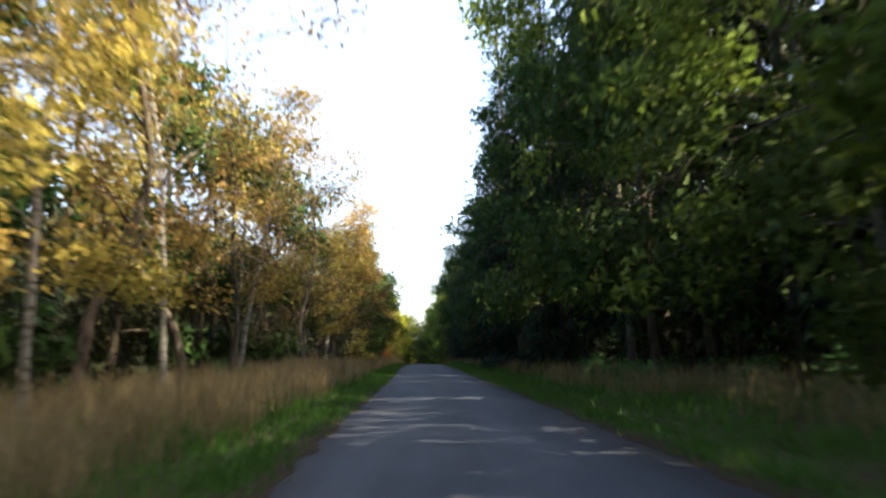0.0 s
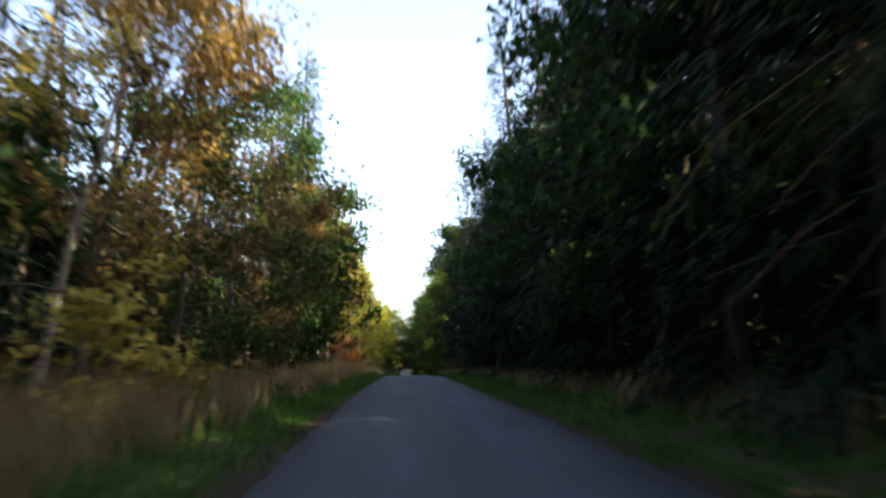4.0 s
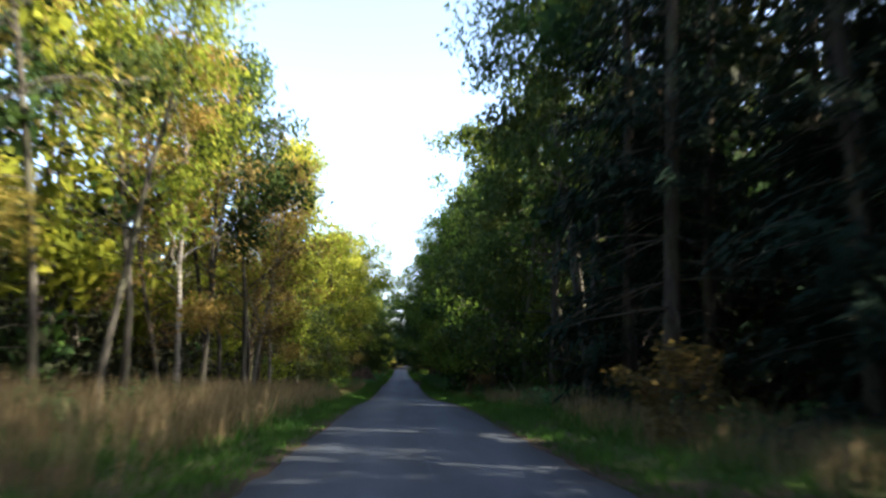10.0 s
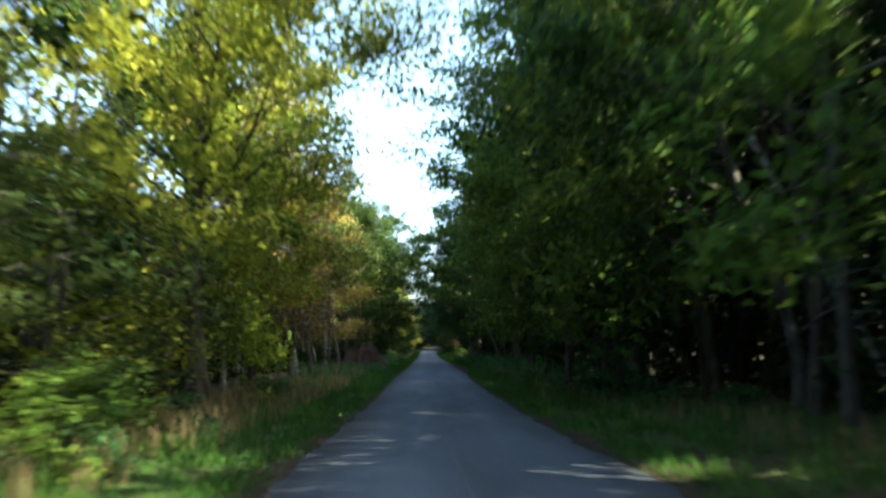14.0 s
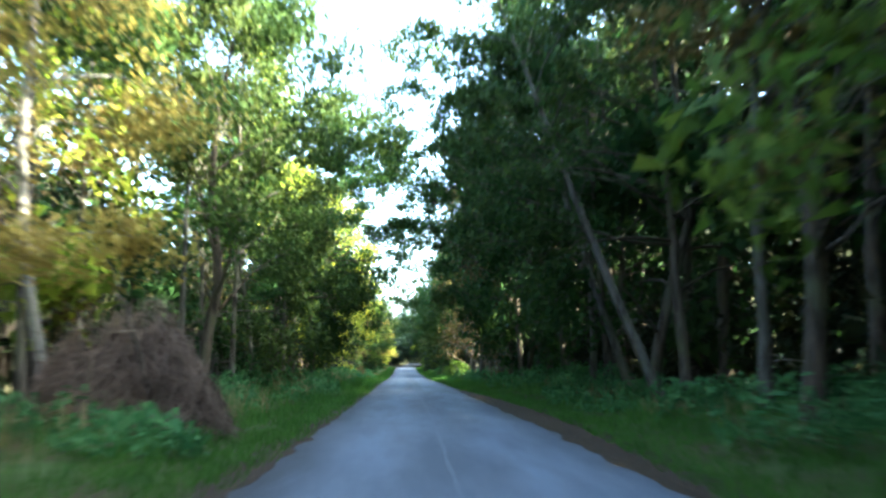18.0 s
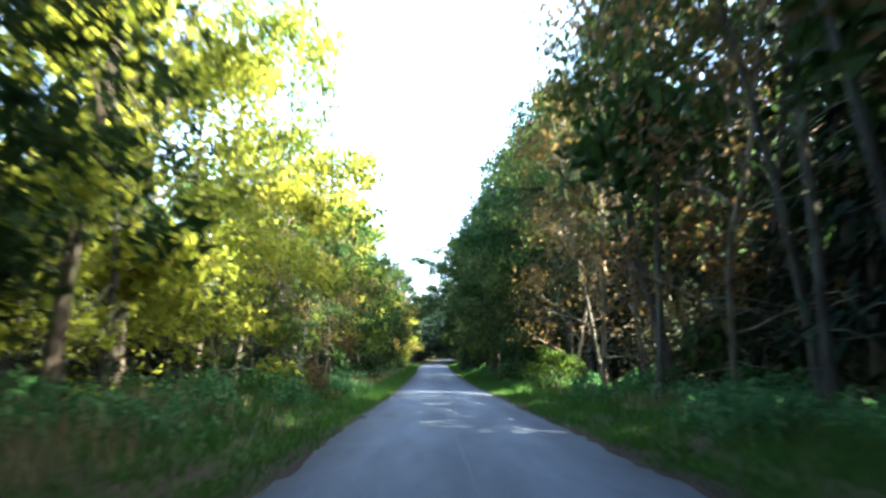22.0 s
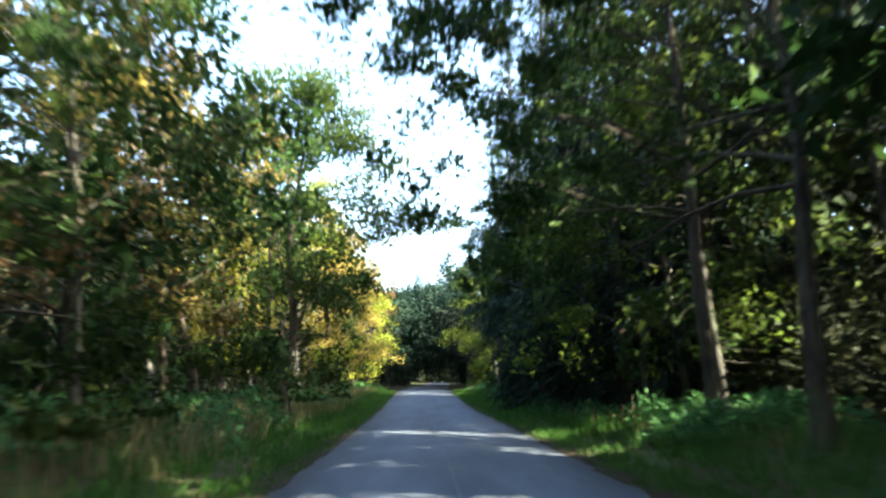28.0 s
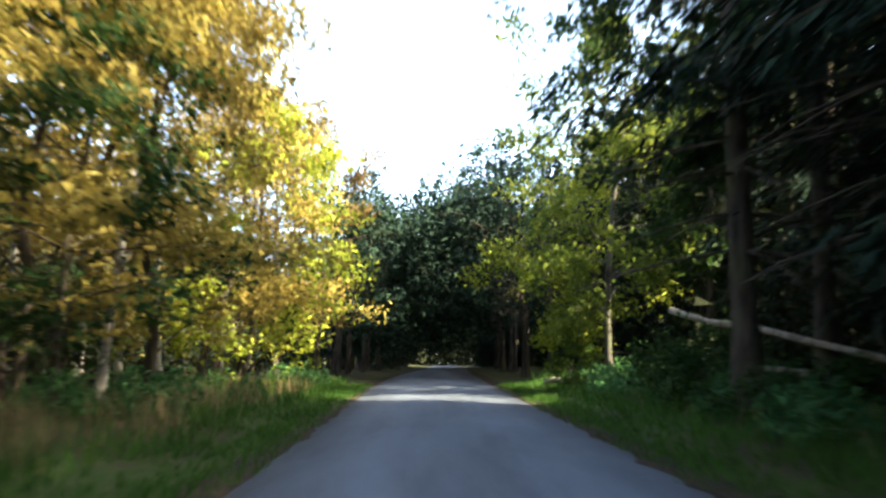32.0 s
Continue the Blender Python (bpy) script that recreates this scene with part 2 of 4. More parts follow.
def broadleaf(seed, H=14.0, base=3.0, reach=3.5, limbs=16, subs=4, leaves=2200, leaf=0.13, spread=0.45, trunk=0.17, wob=0.05,
              rise_angle=40, sag=-0.5, top=0.45, dead=0, stems=1, fan=0.0):
    """Trunk with limbs and branches, and the leaves on them. Returns the soups of the trunk, the list of its big limbs, the thin branches, and the crown."""
    rng = np.random.default_rng(seed)
    wood, thin, big, crown, anchors = Soup(), Soup(), [], Soup(), []
    for st in range(stems):
        a = rng.uniform(0, 6.28)
        way = (0.16 * math.cos(a) * (stems > 1), 0.16 * math.sin(a) * (stems > 1), 1)
        h0 = H * (1 if st == 0 else rng.uniform(0.75, 0.95))
        r0 = trunk * (1 if st == 0 else 0.75)
        line = bend_line(rng, (0.25 * st * math.cos(a), 0.25 * st * math.sin(a), -0.25), way, h0 + 0.25, 10, 0.15, wob)
        rad = r0 * (1 - np.linspace(0, 1, 11)) ** 0.8 + 0.012
        rad[0] *= 1.45
        wood.tube(line, rad, 8)
        for i in range(limbs // stems):
            k = (i + rng.uniform(0, 1)) / (limbs // stems)
            h = base + (h0 * 0.97 - base) * k
            j = min(int(h / h0 * 10), 9)
            p = line[j] + (line[j + 1] - line[j]) * (h / h0 * 10 - j)
            az = i * 2.4 + rng.uniform(-0.5, 0.5)
            if fan:
                az = rng.normal() * fan
            el = radians(rise_angle + 25 * k + rng.uniform(-14, 14))
            shape = math.sin(math.pi * (0.16 + 0.84 * k ** (0.6 + top)) ** 0.9) * 0.75 + 0.3
            ln = reach * shape * rng.uniform(0.75, 1.15)
            limb = bend_line(rng, p, (math.cos(az) * math.cos(el), math.sin(az) * math.cos(el), math.sin(el)), ln, 5, sag, 0.13)
            rl = max(0.014, r0 * (1 - k) * 0.26 + 0.014)
            held = thin
            if st == 0 and i < 5 and H > 8 and subs == 4:
                held = Soup()
                big.append(held)
            held.tube(limb, rl * np.linspace(1, 0.18, 6), 4)
            anchors += [limb[4], limb[5]]
            for s in range(subs):
                q = limb[2 + s % 4] if s else limb[3]
                d = limb[5] - limb[0]
                d = d / np.linalg.norm(d) + rng.normal(size=3) * 0.65
                sub = bend_line(rng, q, d / np.linalg.norm(d), ln * rng.uniform(0.3, 0.55), 2, sag * 0.8, 0.25)
                held.tube(sub, max(rl * 0.36, 0.008) * np.array([1, 0.65, 0.25]), 3)
                anchors += [sub[1], 0.5 * (sub[1] + sub[2]), sub[2], sub[2]]
        for i in range(dead // stems):
            h = rng.uniform(0.9, base + 2.5)
            j = min(int(h / h0 * 10), 9)
            az = rng.uniform(0, 6.28)
            tw = bend_line(rng, line[j] + (line[j + 1] - line[j]) * (h / h0 * 10 - j), (math.cos(az), math.sin(az), 0.1), rng.uniform(0.5, 1.5), 3, -0.3, 0.2)
            thin.tube(tw, [0.016, 0.012, 0.008, 0.004], 3)
    anchors = np.array(anchors)
    if leaves:
        # fuller on the side that grows into the open (local +x, a little to -y)
        open_side = np.clip(0.5 + (anchors[:, 0] * 0.82 - anchors[:, 1] * 0.57) / reach, 0.22, 1.0)
        load = rng.gamma(1.1, 1.0, len(anchors)) * open_side
        at = anchors[rng.choice(len(anchors), leaves, p=load / load.sum())]
        off = np.clip(rng.normal(size=(leaves, 3)), -1.6, 1.6) * (spread, spread, spread * 0.7)
        c = at + off
        c[:, 2] = np.maximum(c[:, 2], 0.25)
        # each clump bulges outwards from the trunk and upwards
        out = off / spread + 0.9 * at * (1, 1, 0) / reach + (0, 0, 0.35)
        crown.leaves(c, unit(rng, leaves) + (0, 0, -0.4), unit(rng, leaves) + (0, 0, 0.9), leaf * rng.uniform(0.7, 1.5, leaves), leaf * rng.uniform(0.45, 0.85, leaves), out)
    return wood, big, thin, crown


def conifer(seed, H=20.0, base=1.5, reach=3.0, trunk=0.2, sprays=11, gap=0.5, droop=-0.35, bare=0.0, branched=True, needle=1.0):
    rng = np.random.default_rng(seed)
    wood, thin, crown = Soup(), Soup(), Soup()
    line = bend_line(rng, (0, 0, -0.25), (0, 0, 1), H + 0.25, 10, 0.1, 0.012)
    rad = trunk * (1 - np.linspace(0, 1, 11)) ** 0.85 + 0.012
    rad[0] *= 1.4
    wood.tube(line, rad, 9)
    cs, ds, hs = [], [], []
    h = base
    while h < H - 0.3:
        k = h / H
        ln0 = reach * (1 - k) ** 0.75 * min(1.0, 0.55 + k * 2)
        j = min(int(k * 10), 9)
        p = line[j] + (line[j + 1] - line[j]) * (k * 10 - j)
        for b in range(5):
            az = rng.uniform(0, 6.28)
            ln = ln0 * rng.uniform(0.65, 1.15)
            el = radians(-8 + 40 * k)
            br = bend_line(rng, p, (math.cos(az) * math.cos(el), math.sin(az) * math.cos(el), math.sin(el)), ln, 3, droop, 0.06)
            if branched or h < bare:
                thin.tube(br, 0.03 * (1 - k * 0.7) * np.array([1, 0.75, 0.5, 0.2]), 3)
            if h < bare:
                continue
            m = max(3, int(sprays * ln / reach * 1.6))
            u = rng.uniform(0.15, 1.0, m) * 3
            ji = np.minimum(u.astype(int), 2)
            pos = br[ji] + (br[ji + 1] - br[ji]) * (u - ji)[:, None]
            side = np.array([-math.sin(az), math.cos(az), 0])
            sgn = rng.choice([-1, 1], m)[:, None]
            d = (br[3] - br[0]) / ln * 0.7 + side * sgn * 0.7 + np.array([0, 0, -0.45]) + rng.normal(size=(m, 3)) * 0.25
            cs.append(pos + d * 0.2 + rng.normal(size=(m, 3)) * 0.12)
            ds.append(d)
            hs.append(np.full(m, needle * (0.12 + 0.08 * (1 - k))))
        h += gap * rng.uniform(0.8, 1.2)
    cs, ds, hs = np.concatenate(cs), np.concatenate(ds), np.concatenate(hs)
    crown.leaves(cs, ds, unit(rng, len(cs)) * 0.5 + (0, 0, 1), hs * rng.uniform(0.9, 1.45, len(cs)), hs * 0.18, cs * (1, 1, 0) / reach + rng.normal(size=cs.shape) * 0.3 + (0, 0, 0.35))
    return wood, [], thin, crown


# kind: name, category, label, leaf, bark, builder with its variants
KINDS, CLOUD = {}, {}


def kind(key, name, label, foliage, bark, maker, variants, **kw):
    made = []
    for s in range(variants):
        wood, big, thin, crown = maker(len(KINDS) * 17 + s * 3 + 5, **kw)
        made.append((wood.mesh("trunk", BARK[bark]), [b.mesh("limb", BARK[bark]) for b in big], thin.mesh("twigwork", BARK[bark]) if thin.v else None, crown.mesh("crown", LEAF[foliage], False) if crown.v else None))
    KINDS[key] = (name, label, made, kw["reach"])
    for _, _, _, crown in made:
        if crown:
            co = np.empty(3 * len(crown.vertices), np.float32)
            crown.vertices.foreach_get("co", co)
            CLOUD[crown.name] = co.reshape(-1, 3)


TREES = np.random.default_rng(11)


def ground_z(x, y):
    l, r = smooth(LEFT, y), smooth(RIGHT, y)
    out = max(l - x, x - r, 0.0)
    lump = noise.noise((x * 0.35, y * 0.35, 0.3)) * 0.12 + noise.noise((x * 0.07, y * 0.07, 4.1)) * 0.5
    return rise(y) - 0.06 + min(out, 0.3) * 0.2 + min(max(out - 0.3, 0), 6) / 6 * (0.35 + lump) + min(max(out - 7, 0), 40) * 0.02


def plant(key, x, y, size=1.0, turn=None, lean=(0, 0), label="", variant=None, group=""):
    """One tree as a thing: an empty at its foot with trunk and crown."""
    clear = key not in ("overhang", "far_overhang", "tunnel", "arch", "great_ash", "leaner", "pale_leaner")
    name, lab, made, _ = KINDS[key]
    wood, big, thin, crown = made[TREES.integers(len(made)) if variant is None else variant]
    root = new(name)
    root.empty_display_size = 0.3
    turn = (0 if x < 0 else 250) + TREES.uniform(-55, 55) if turn is None else turn
    shape = pose(0, 0, 0, lean[0], lean[1], turn) @ Matrix.Diagonal((size ** 0.6, size ** 0.6, size, 1))
    if crown and clear:
        # the outermost leaves hang over the asphalt's edge and no further
        reach = np.quantile(CLOUD[crown.name] @ np.array(shape)[0, :3] * (1 if x < 0 else -1), 0.997)
        edge = smooth(LEFT if x < 0 else RIGHT, y)
        over = 3.2 if key == "fresh_overhang" else 0.9 if x > 0 and (y > 150 or 30 < y < 72) else 0.25
        x = min(x, edge + over - reach) if x < 0 else max(x, edge - over + reach)
    root.matrix_world = Matrix.Translation((x, y, ground_z(x, y))) @ shape
    tagged(root, label or lab, name.split("_")[-1] if name.split("_")[-1] in ("shrub", "sapling") else "tree", group or name.replace("_", " ") + "s along the road")
    for nm, me in [("trunk", wood)] + [("limb", b) for b in big] + [("twigwork", thin), ("crown", crown)]:
        if me:
            ob = new(nm, me)
            ob.parent = root
            if nm == "twigwork":
                tagged(ob, kind="stuff")
    return root


kind("birch", "birch_tree", "tall birch with pale bark and thin golden autumn leaves", "gold", "birch", broadleaf, 4,
     H=12, base=3.0, reach=2.9, limbs=18, leaves=5600, leaf=0.07, spread=0.36, trunk=0.1, wob=0.07, rise_angle=48, sag=-1.0)
kind("larch", "larch_tree", "tall larch with reddish bark and drooping feathery branches", "olive", "pine", conifer, 1, H=17, base=3.0, reach=4.4, sprays=42, gap=0.75, droop=-0.9, bare=3.8, trunk=0.17, needle=0.8)
kind("oak", "oak_tree", "rust-brown autumn oak with crooked dark limbs", "rust", "brown", broadleaf, 3,
     H=10.5, base=2.0, reach=4.0, limbs=18, leaves=4900, leaf=0.087, spread=0.34, trunk=0.17, wob=0.12, rise_angle=30, sag=0.1)
kind("open_oak", "oak_tree", "open-crowned oak with dark crooked limbs and thin amber leaves", "amber", "brown", broadleaf, 3,
     H=11.5, base=2.2, reach=4.3, limbs=20, subs=6, leaves=3000, leaf=0.075, spread=0.36, trunk=0.15, wob=0.13, rise_angle=36, sag=0.2)
kind("yellow", "oak_tree", "small oak in golden yellow autumn leaf", "gold", "brown", broadleaf, 3,
     H=9.5, base=0.9, reach=3.6, limbs=20, leaves=5000, leaf=0.09, spread=0.34, trunk=0.13, wob=0.1, rise_angle=26, sag=-0.2)
kind("ash", "ash_tree", "tall ash with a yellow-green rounded crown", "lime", "brown", broadleaf, 3,
     H=13, base=2.6, reach=4.0, limbs=19, leaves=6200, leaf=0.096, spread=0.36, trunk=0.19, wob=0.06, rise_angle=42, sag=-0.2)
kind("lime", "young_beech", "beech in bright lime and yellow leaf down to the ground", "lime", "grey", broadleaf, 3,
     H=10, base=0.7, reach=3.5, limbs=24, leaves=6400, leaf=0.092, spread=0.34, trunk=0.13, wob=0.06, rise_angle=22, sag=-0.6)
kind("green", "broadleaf_tree", "dense dark green broadleaf tree beside the road", "green", "brown", broadleaf, 4,
     H=13, base=1.5, reach=4.2, limbs=22, leaves=4900, leaf=0.113, spread=0.36, trunk=0.14, wob=0.06, rise_angle=26, sag=-0.7)
kind("beech", "beech_tree", "leafy olive-green beech with low hanging branches", "olive", "grey", broadleaf, 3,
     H=11, base=0.8, reach=3.8, limbs=24, leaves=5400, leaf=0.102, spread=0.34, trunk=0.12, wob=0.06, rise_angle=20, sag=-0.7)
kind("pole", "forest_tree", "slender plantation tree with bare dead lower twigs", "olive", "grey", broadleaf, 4,
     H=13, base=5.5, reach=2.7, limbs=14, leaves=3600, leaf=0.1, spread=0.38, trunk=0.09, wob=0.035, rise_angle=35, sag=-0.4, dead=26)
kind("lime_pole", "young_ash", "slender tall ash with a thin yellow-green crown", "lime", "grey", broadleaf, 3,
     H=13, base=4.4, reach=2.7, limbs=16, leaves=4300, leaf=0.082, spread=0.36, trunk=0.11, wob=0.045, rise_angle=48, sag=-0.3, dead=5)
kind("bare", "bare_tree", "half-bare tree with pale twisting dead branches", "rust", "twig", broadleaf, 3,
     H=9, base=1.2, reach=3.2, limbs=20, subs=6, leaves=1500, leaf=0.075, spread=0.34, trunk=0.08, wob=0.12, rise_angle=25, sag=0.1, dead=16)
kind("mauve", "bare_birch", "thin-leaved birch with a haze of brown twigs", "rust", "grey", broadleaf, 3,
     H=10.5, base=2.0, reach=2.6, limbs=22, subs=6, leaves=3000, leaf=0.06, spread=0.34, trunk=0.1, wob=0.08, rise_angle=45, sag=-0.4)
kind("red", "copper_beech", "young beech with copper-red autumn leaves", "red", "grey", broadleaf, 2,
     H=4.2, base=0.5, reach=2.2, limbs=16, leaves=3000, leaf=0.07, spread=0.3, trunk=0.06, wob=0.08, rise_angle=25, sag=-0.2)
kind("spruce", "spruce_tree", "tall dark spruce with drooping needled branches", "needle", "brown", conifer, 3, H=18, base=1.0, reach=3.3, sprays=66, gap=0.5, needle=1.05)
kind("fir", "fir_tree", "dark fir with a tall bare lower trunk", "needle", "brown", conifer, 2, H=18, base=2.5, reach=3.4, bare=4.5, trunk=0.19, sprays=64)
kind("leaner", "leaning_tree", "long bare trunk leaning toward the road with leaves at its tip", "olive", "grey", broadleaf, 1,
     H=13, base=8.0, reach=2.0, limbs=8, leaves=900, leaf=0.09, spread=0.34, trunk=0.14, wob=0.025, rise_angle=50, sag=-0.3, dead=8)
kind("pale_leaner", "leaning_birch", "slender pale trunk leaning steeply toward the road", "olive", "birch", broadleaf, 1,
     H=13, base=8.5, reach=1.8, limbs=7, leaves=700, leaf=0.08, spread=0.32, trunk=0.1, wob=0.02, rise_angle=50, sag=-0.3, dead=3)
kind("tunnel", "broadleaf_tree", "dark green tree reaching over the road", "green", "brown", broadleaf, 3,
     H=12.5, base=4.8, reach=5.2, limbs=20, leaves=6400, leaf=0.086, spread=0.38, trunk=0.18, wob=0.06, rise_angle=22, sag=0.0)
kind("overhang", "broadleaf_tree", "tree with long leafy limbs arching over the road", "green", "brown", broadleaf, 2,
     H=12, base=4.4, reach=6.4, limbs=22, leaves=11500, leaf=0.085, spread=0.24, trunk=0.17, wob=0.06, rise_angle=14, sag=-0.1, fan=0.75)
kind("fresh_overhang", "broadleaf_tree", "fresh green tree reaching out above the verge", "fresh", "grey", broadleaf, 2,
     H=13, base=3.6, reach=4.9, limbs=24, leaves=10500, leaf=0.08, spread=0.28, trunk=0.16, wob=0.06, rise_angle=20, sag=-0.15, fan=0.95)
# Near-black needle leaves here paint the deep shade of the far tunnel.
kind("far_overhang", "yew_tree", "tree closing over the road, leaves coloured dark for deep shade", "needle", "brown", broadleaf, 2,
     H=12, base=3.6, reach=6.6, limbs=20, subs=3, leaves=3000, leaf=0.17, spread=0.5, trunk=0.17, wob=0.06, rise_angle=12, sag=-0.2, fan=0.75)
kind("great_ash", "ash_tree", "large forked ash with a round sunlit yellow-green crown", "lime", "brown", broadleaf, 1,
     H=12.2, base=4.0, reach=5.8, limbs=30, leaves=15000, leaf=0.09, spread=0.42, trunk=0.24, wob=0.07, rise_angle=34, sag=-0.1, top=0.2)
kind("fresh", "broadleaf_tree", "fresh green broadleaf tree with tiers of sunlit leaves", "fresh", "grey", broadleaf, 3,
     H=12.5, base=2.2, reach=4.0, limbs=22, leaves=5500, leaf=0.106, spread=0.36, trunk=0.12, wob=0.06, rise_angle=26, sag=-0.6)
kind("arch", "oak_tree", "forked oak arching over the grass verge", "olive", "brown", broadleaf, 1,
     H=11.5, base=2.3, reach=4.9, limbs=24, leaves=12500, leaf=0.085, spread=0.42, trunk=0.17, wob=0.13, rise_angle=46, sag=-0.3)
kind("shrub", "shrub", "low leafy shrub in yellow-green leaf", "fresh", "grey", broadleaf, 2,
     H=1.9, base=0.15, reach=1.2, limbs=14, leaves=1300, leaf=0.07, spread=0.2, trunk=0.03, wob=0.12, rise_angle=35, sag=-0.2)
kind("brown_shrub", "shrub", "low shrub of browned bracken and bramble", "rust", "grey", broadleaf, 2,
     H=1.6, base=0.15, reach=1.1, limbs=14, leaves=1100, leaf=0.06, spread=0.2, trunk=0.025, wob=0.14, rise_angle=35, sag=-0.3)
kind("dark_shrub", "shrub", "low dark green bush among brash and bracken", "green", "grey", broadleaf, 2,
     H=1.5, base=0.12, reach=1.2, limbs=14, leaves=1200, leaf=0.07, spread=0.2, trunk=0.03, wob=0.12, rise_angle=30, sag=-0.3)
kind("sapling", "bare_sapling", "cluster of thin pale leafless stems in the grass", "straw", "twig", broadleaf, 2,
     H=3.0, base=0.8, reach=0.7, limbs=15, subs=2, leaves=60, leaf=0.03, spread=0.15, trunk=0.022, wob=0.05, rise_angle=65, sag=0.1, stems=5)
# plainer trees for the ranks behind the front line
kind("back_green", "woodland_tree", "green woodland tree behind the roadside trees", "green", "brown", broadleaf, 2,
     H=13, base=2.0, reach=3.6, limbs=10, subs=2, leaves=1500, leaf=0.2, spread=0.55, trunk=0.16, wob=0.05, rise_angle=28, sag=-0.5)
kind("back_gold", "woodland_birch", "golden birch behind the roadside trees", "gold", "birch", broadleaf, 2,
     H=12.5, base=3.0, reach=3.0, limbs=10, subs=2, leaves=1300, leaf=0.18, spread=0.6, trunk=0.13, wob=0.06, rise_angle=45, sag=-0.6)
kind("back_lime", "woodland_beech", "yellow-green beech behind the roadside trees", "lime", "grey", broadleaf, 2,
     H=13, base=2.0, reach=3.6, limbs=10, subs=2, leaves=1300, leaf=0.22, spread=0.6, trunk=0.15, wob=0.05, rise_angle=30, sag=-0.5)
# Dark conifers, also used where the wood behind only lies in deep shade.
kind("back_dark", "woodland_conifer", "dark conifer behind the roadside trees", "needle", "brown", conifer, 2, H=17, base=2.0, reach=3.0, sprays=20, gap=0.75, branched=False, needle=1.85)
kind("back_pole", "woodland_pole", "bare-stemmed plantation tree inside the wood", "olive", "grey", broadleaf, 3,
     H=13, base=7.0, reach=2.4, limbs=8, subs=2, leaves=800, leaf=0.24, spread=0.6, trunk=0.085, wob=0.035, rise_angle=35, sag=-0.3, dead=14)

# ---- ground and road ----
def sheet(name, xs, ys, zf, mat):
    s = Soup()
    v = [(x, y, zf(x, y)) for y in ys for x in xs]
    n = len(xs)
    f = [(j * n + i, j * n + i + 1, (j + 1) * n + i + 1, (j + 1) * n + i) for j in range(len(ys) - 1) for i in range(n - 1)]
    s.add(v, f)
    return new(name, s.mesh(name, mat))


m_ground, nt, b = material("leaf_litter_and_grass", 0.95, 0.1)
c1 = ramp(nt, grain(nt, 2.2, 5), [(0.35, (0.02, 0.035, 0.01)), (0.55, (0.035, 0.055, 0.014)), (0.7, (0.065, 0.05, 0.024))])
c2 = ramp(nt, grain(nt, 9.0, 5), [(0.35, (0.02, 0.014, 0.009)), (0.65, (0.06, 0.042, 0.024))])
far = ramp(nt, grain(nt, 0.25, 3), [(0.42, (0, 0, 0)), (0.58, (1, 1, 1))])
nt.links.new(blend(nt, far, c1, c2), b.inputs["Base Color"])
bump(nt, b, grain(nt, 7.0, 5), 0.8, 0.06)

xs = [-2500, -600, -150, -60] + [-45, -38, -32, -27, -23] + list(np.arange(-20, -9, 1.5)) + list(np.arange(-9, 9.1, 0.6)) + list(np.arange(10, 20.1, 1.5)) + [23, 27, 32, 38, 45] + [60, 150, 600, 2500]
ys = [-2500, -600, -150] + list(np.arange(-60, 500, 1.5)) + list(np.arange(500, 560, 8)) + [600, 700, 900, 1500, 3000]
tagged(sheet("ground", xs, ys, ground_z, m_ground), "forest floor of rough grass and fallen leaves", "ground", kind="structure")

def dirt_and_skylight(nt, c):
    """Asphalt colour: damp dirty edges, and a paler tone beyond the second crest standing for more skylight."""
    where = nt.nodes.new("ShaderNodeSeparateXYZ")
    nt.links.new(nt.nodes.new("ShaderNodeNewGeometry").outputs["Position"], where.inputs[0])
    # Brighter light on the later stretch is put into the colour here.
    sky_open = node(nt, "MapRange", From_Min=150.0, From_Max=230.0)
    nt.links.new(where.outputs["Y"], sky_open.inputs["Value"])
    c = blend(nt, sky_open.outputs[0], c, blend(nt, 1.0, c, (2.15, 2.1, 2.05), "MULTIPLY"))
    off = nt.nodes.new("ShaderNodeMath")
    off.operation = "SUBTRACT"
    nt.links.new(where.outputs["X"], off.inputs[0])
    off.inputs[1].default_value = 0.55
    size = nt.nodes.new("ShaderNodeMath")
    size.operation = "ABSOLUTE"
    nt.links.new(off.outputs[0], size.inputs[0])
    dirt = nt.nodes.new("ShaderNodeMath")
    dirt.operation = "MULTIPLY_ADD"
    nt.links.new(grain(nt, 1.2, 4, (1, 0.3, 1)), dirt.inputs[0])
    dirt.inputs[1].default_value = 0.9
    nt.links.new(size.outputs[0], dirt.inputs[2])
    track = ramp(nt, node_range(nt, dirt.outputs[0], 0.0, 4.0), [(0.2, (0.92, 0.92, 0.92)), (0.3, (1.1, 1.1, 1.1)), (0.46, (1.0, 1.0, 1.0)), (0.57, (0.72, 0.72, 0.72)), (0.66, (0.42, 0.4, 0.38))])
    return blend(nt, 1.0, c, track, "MULTIPLY")


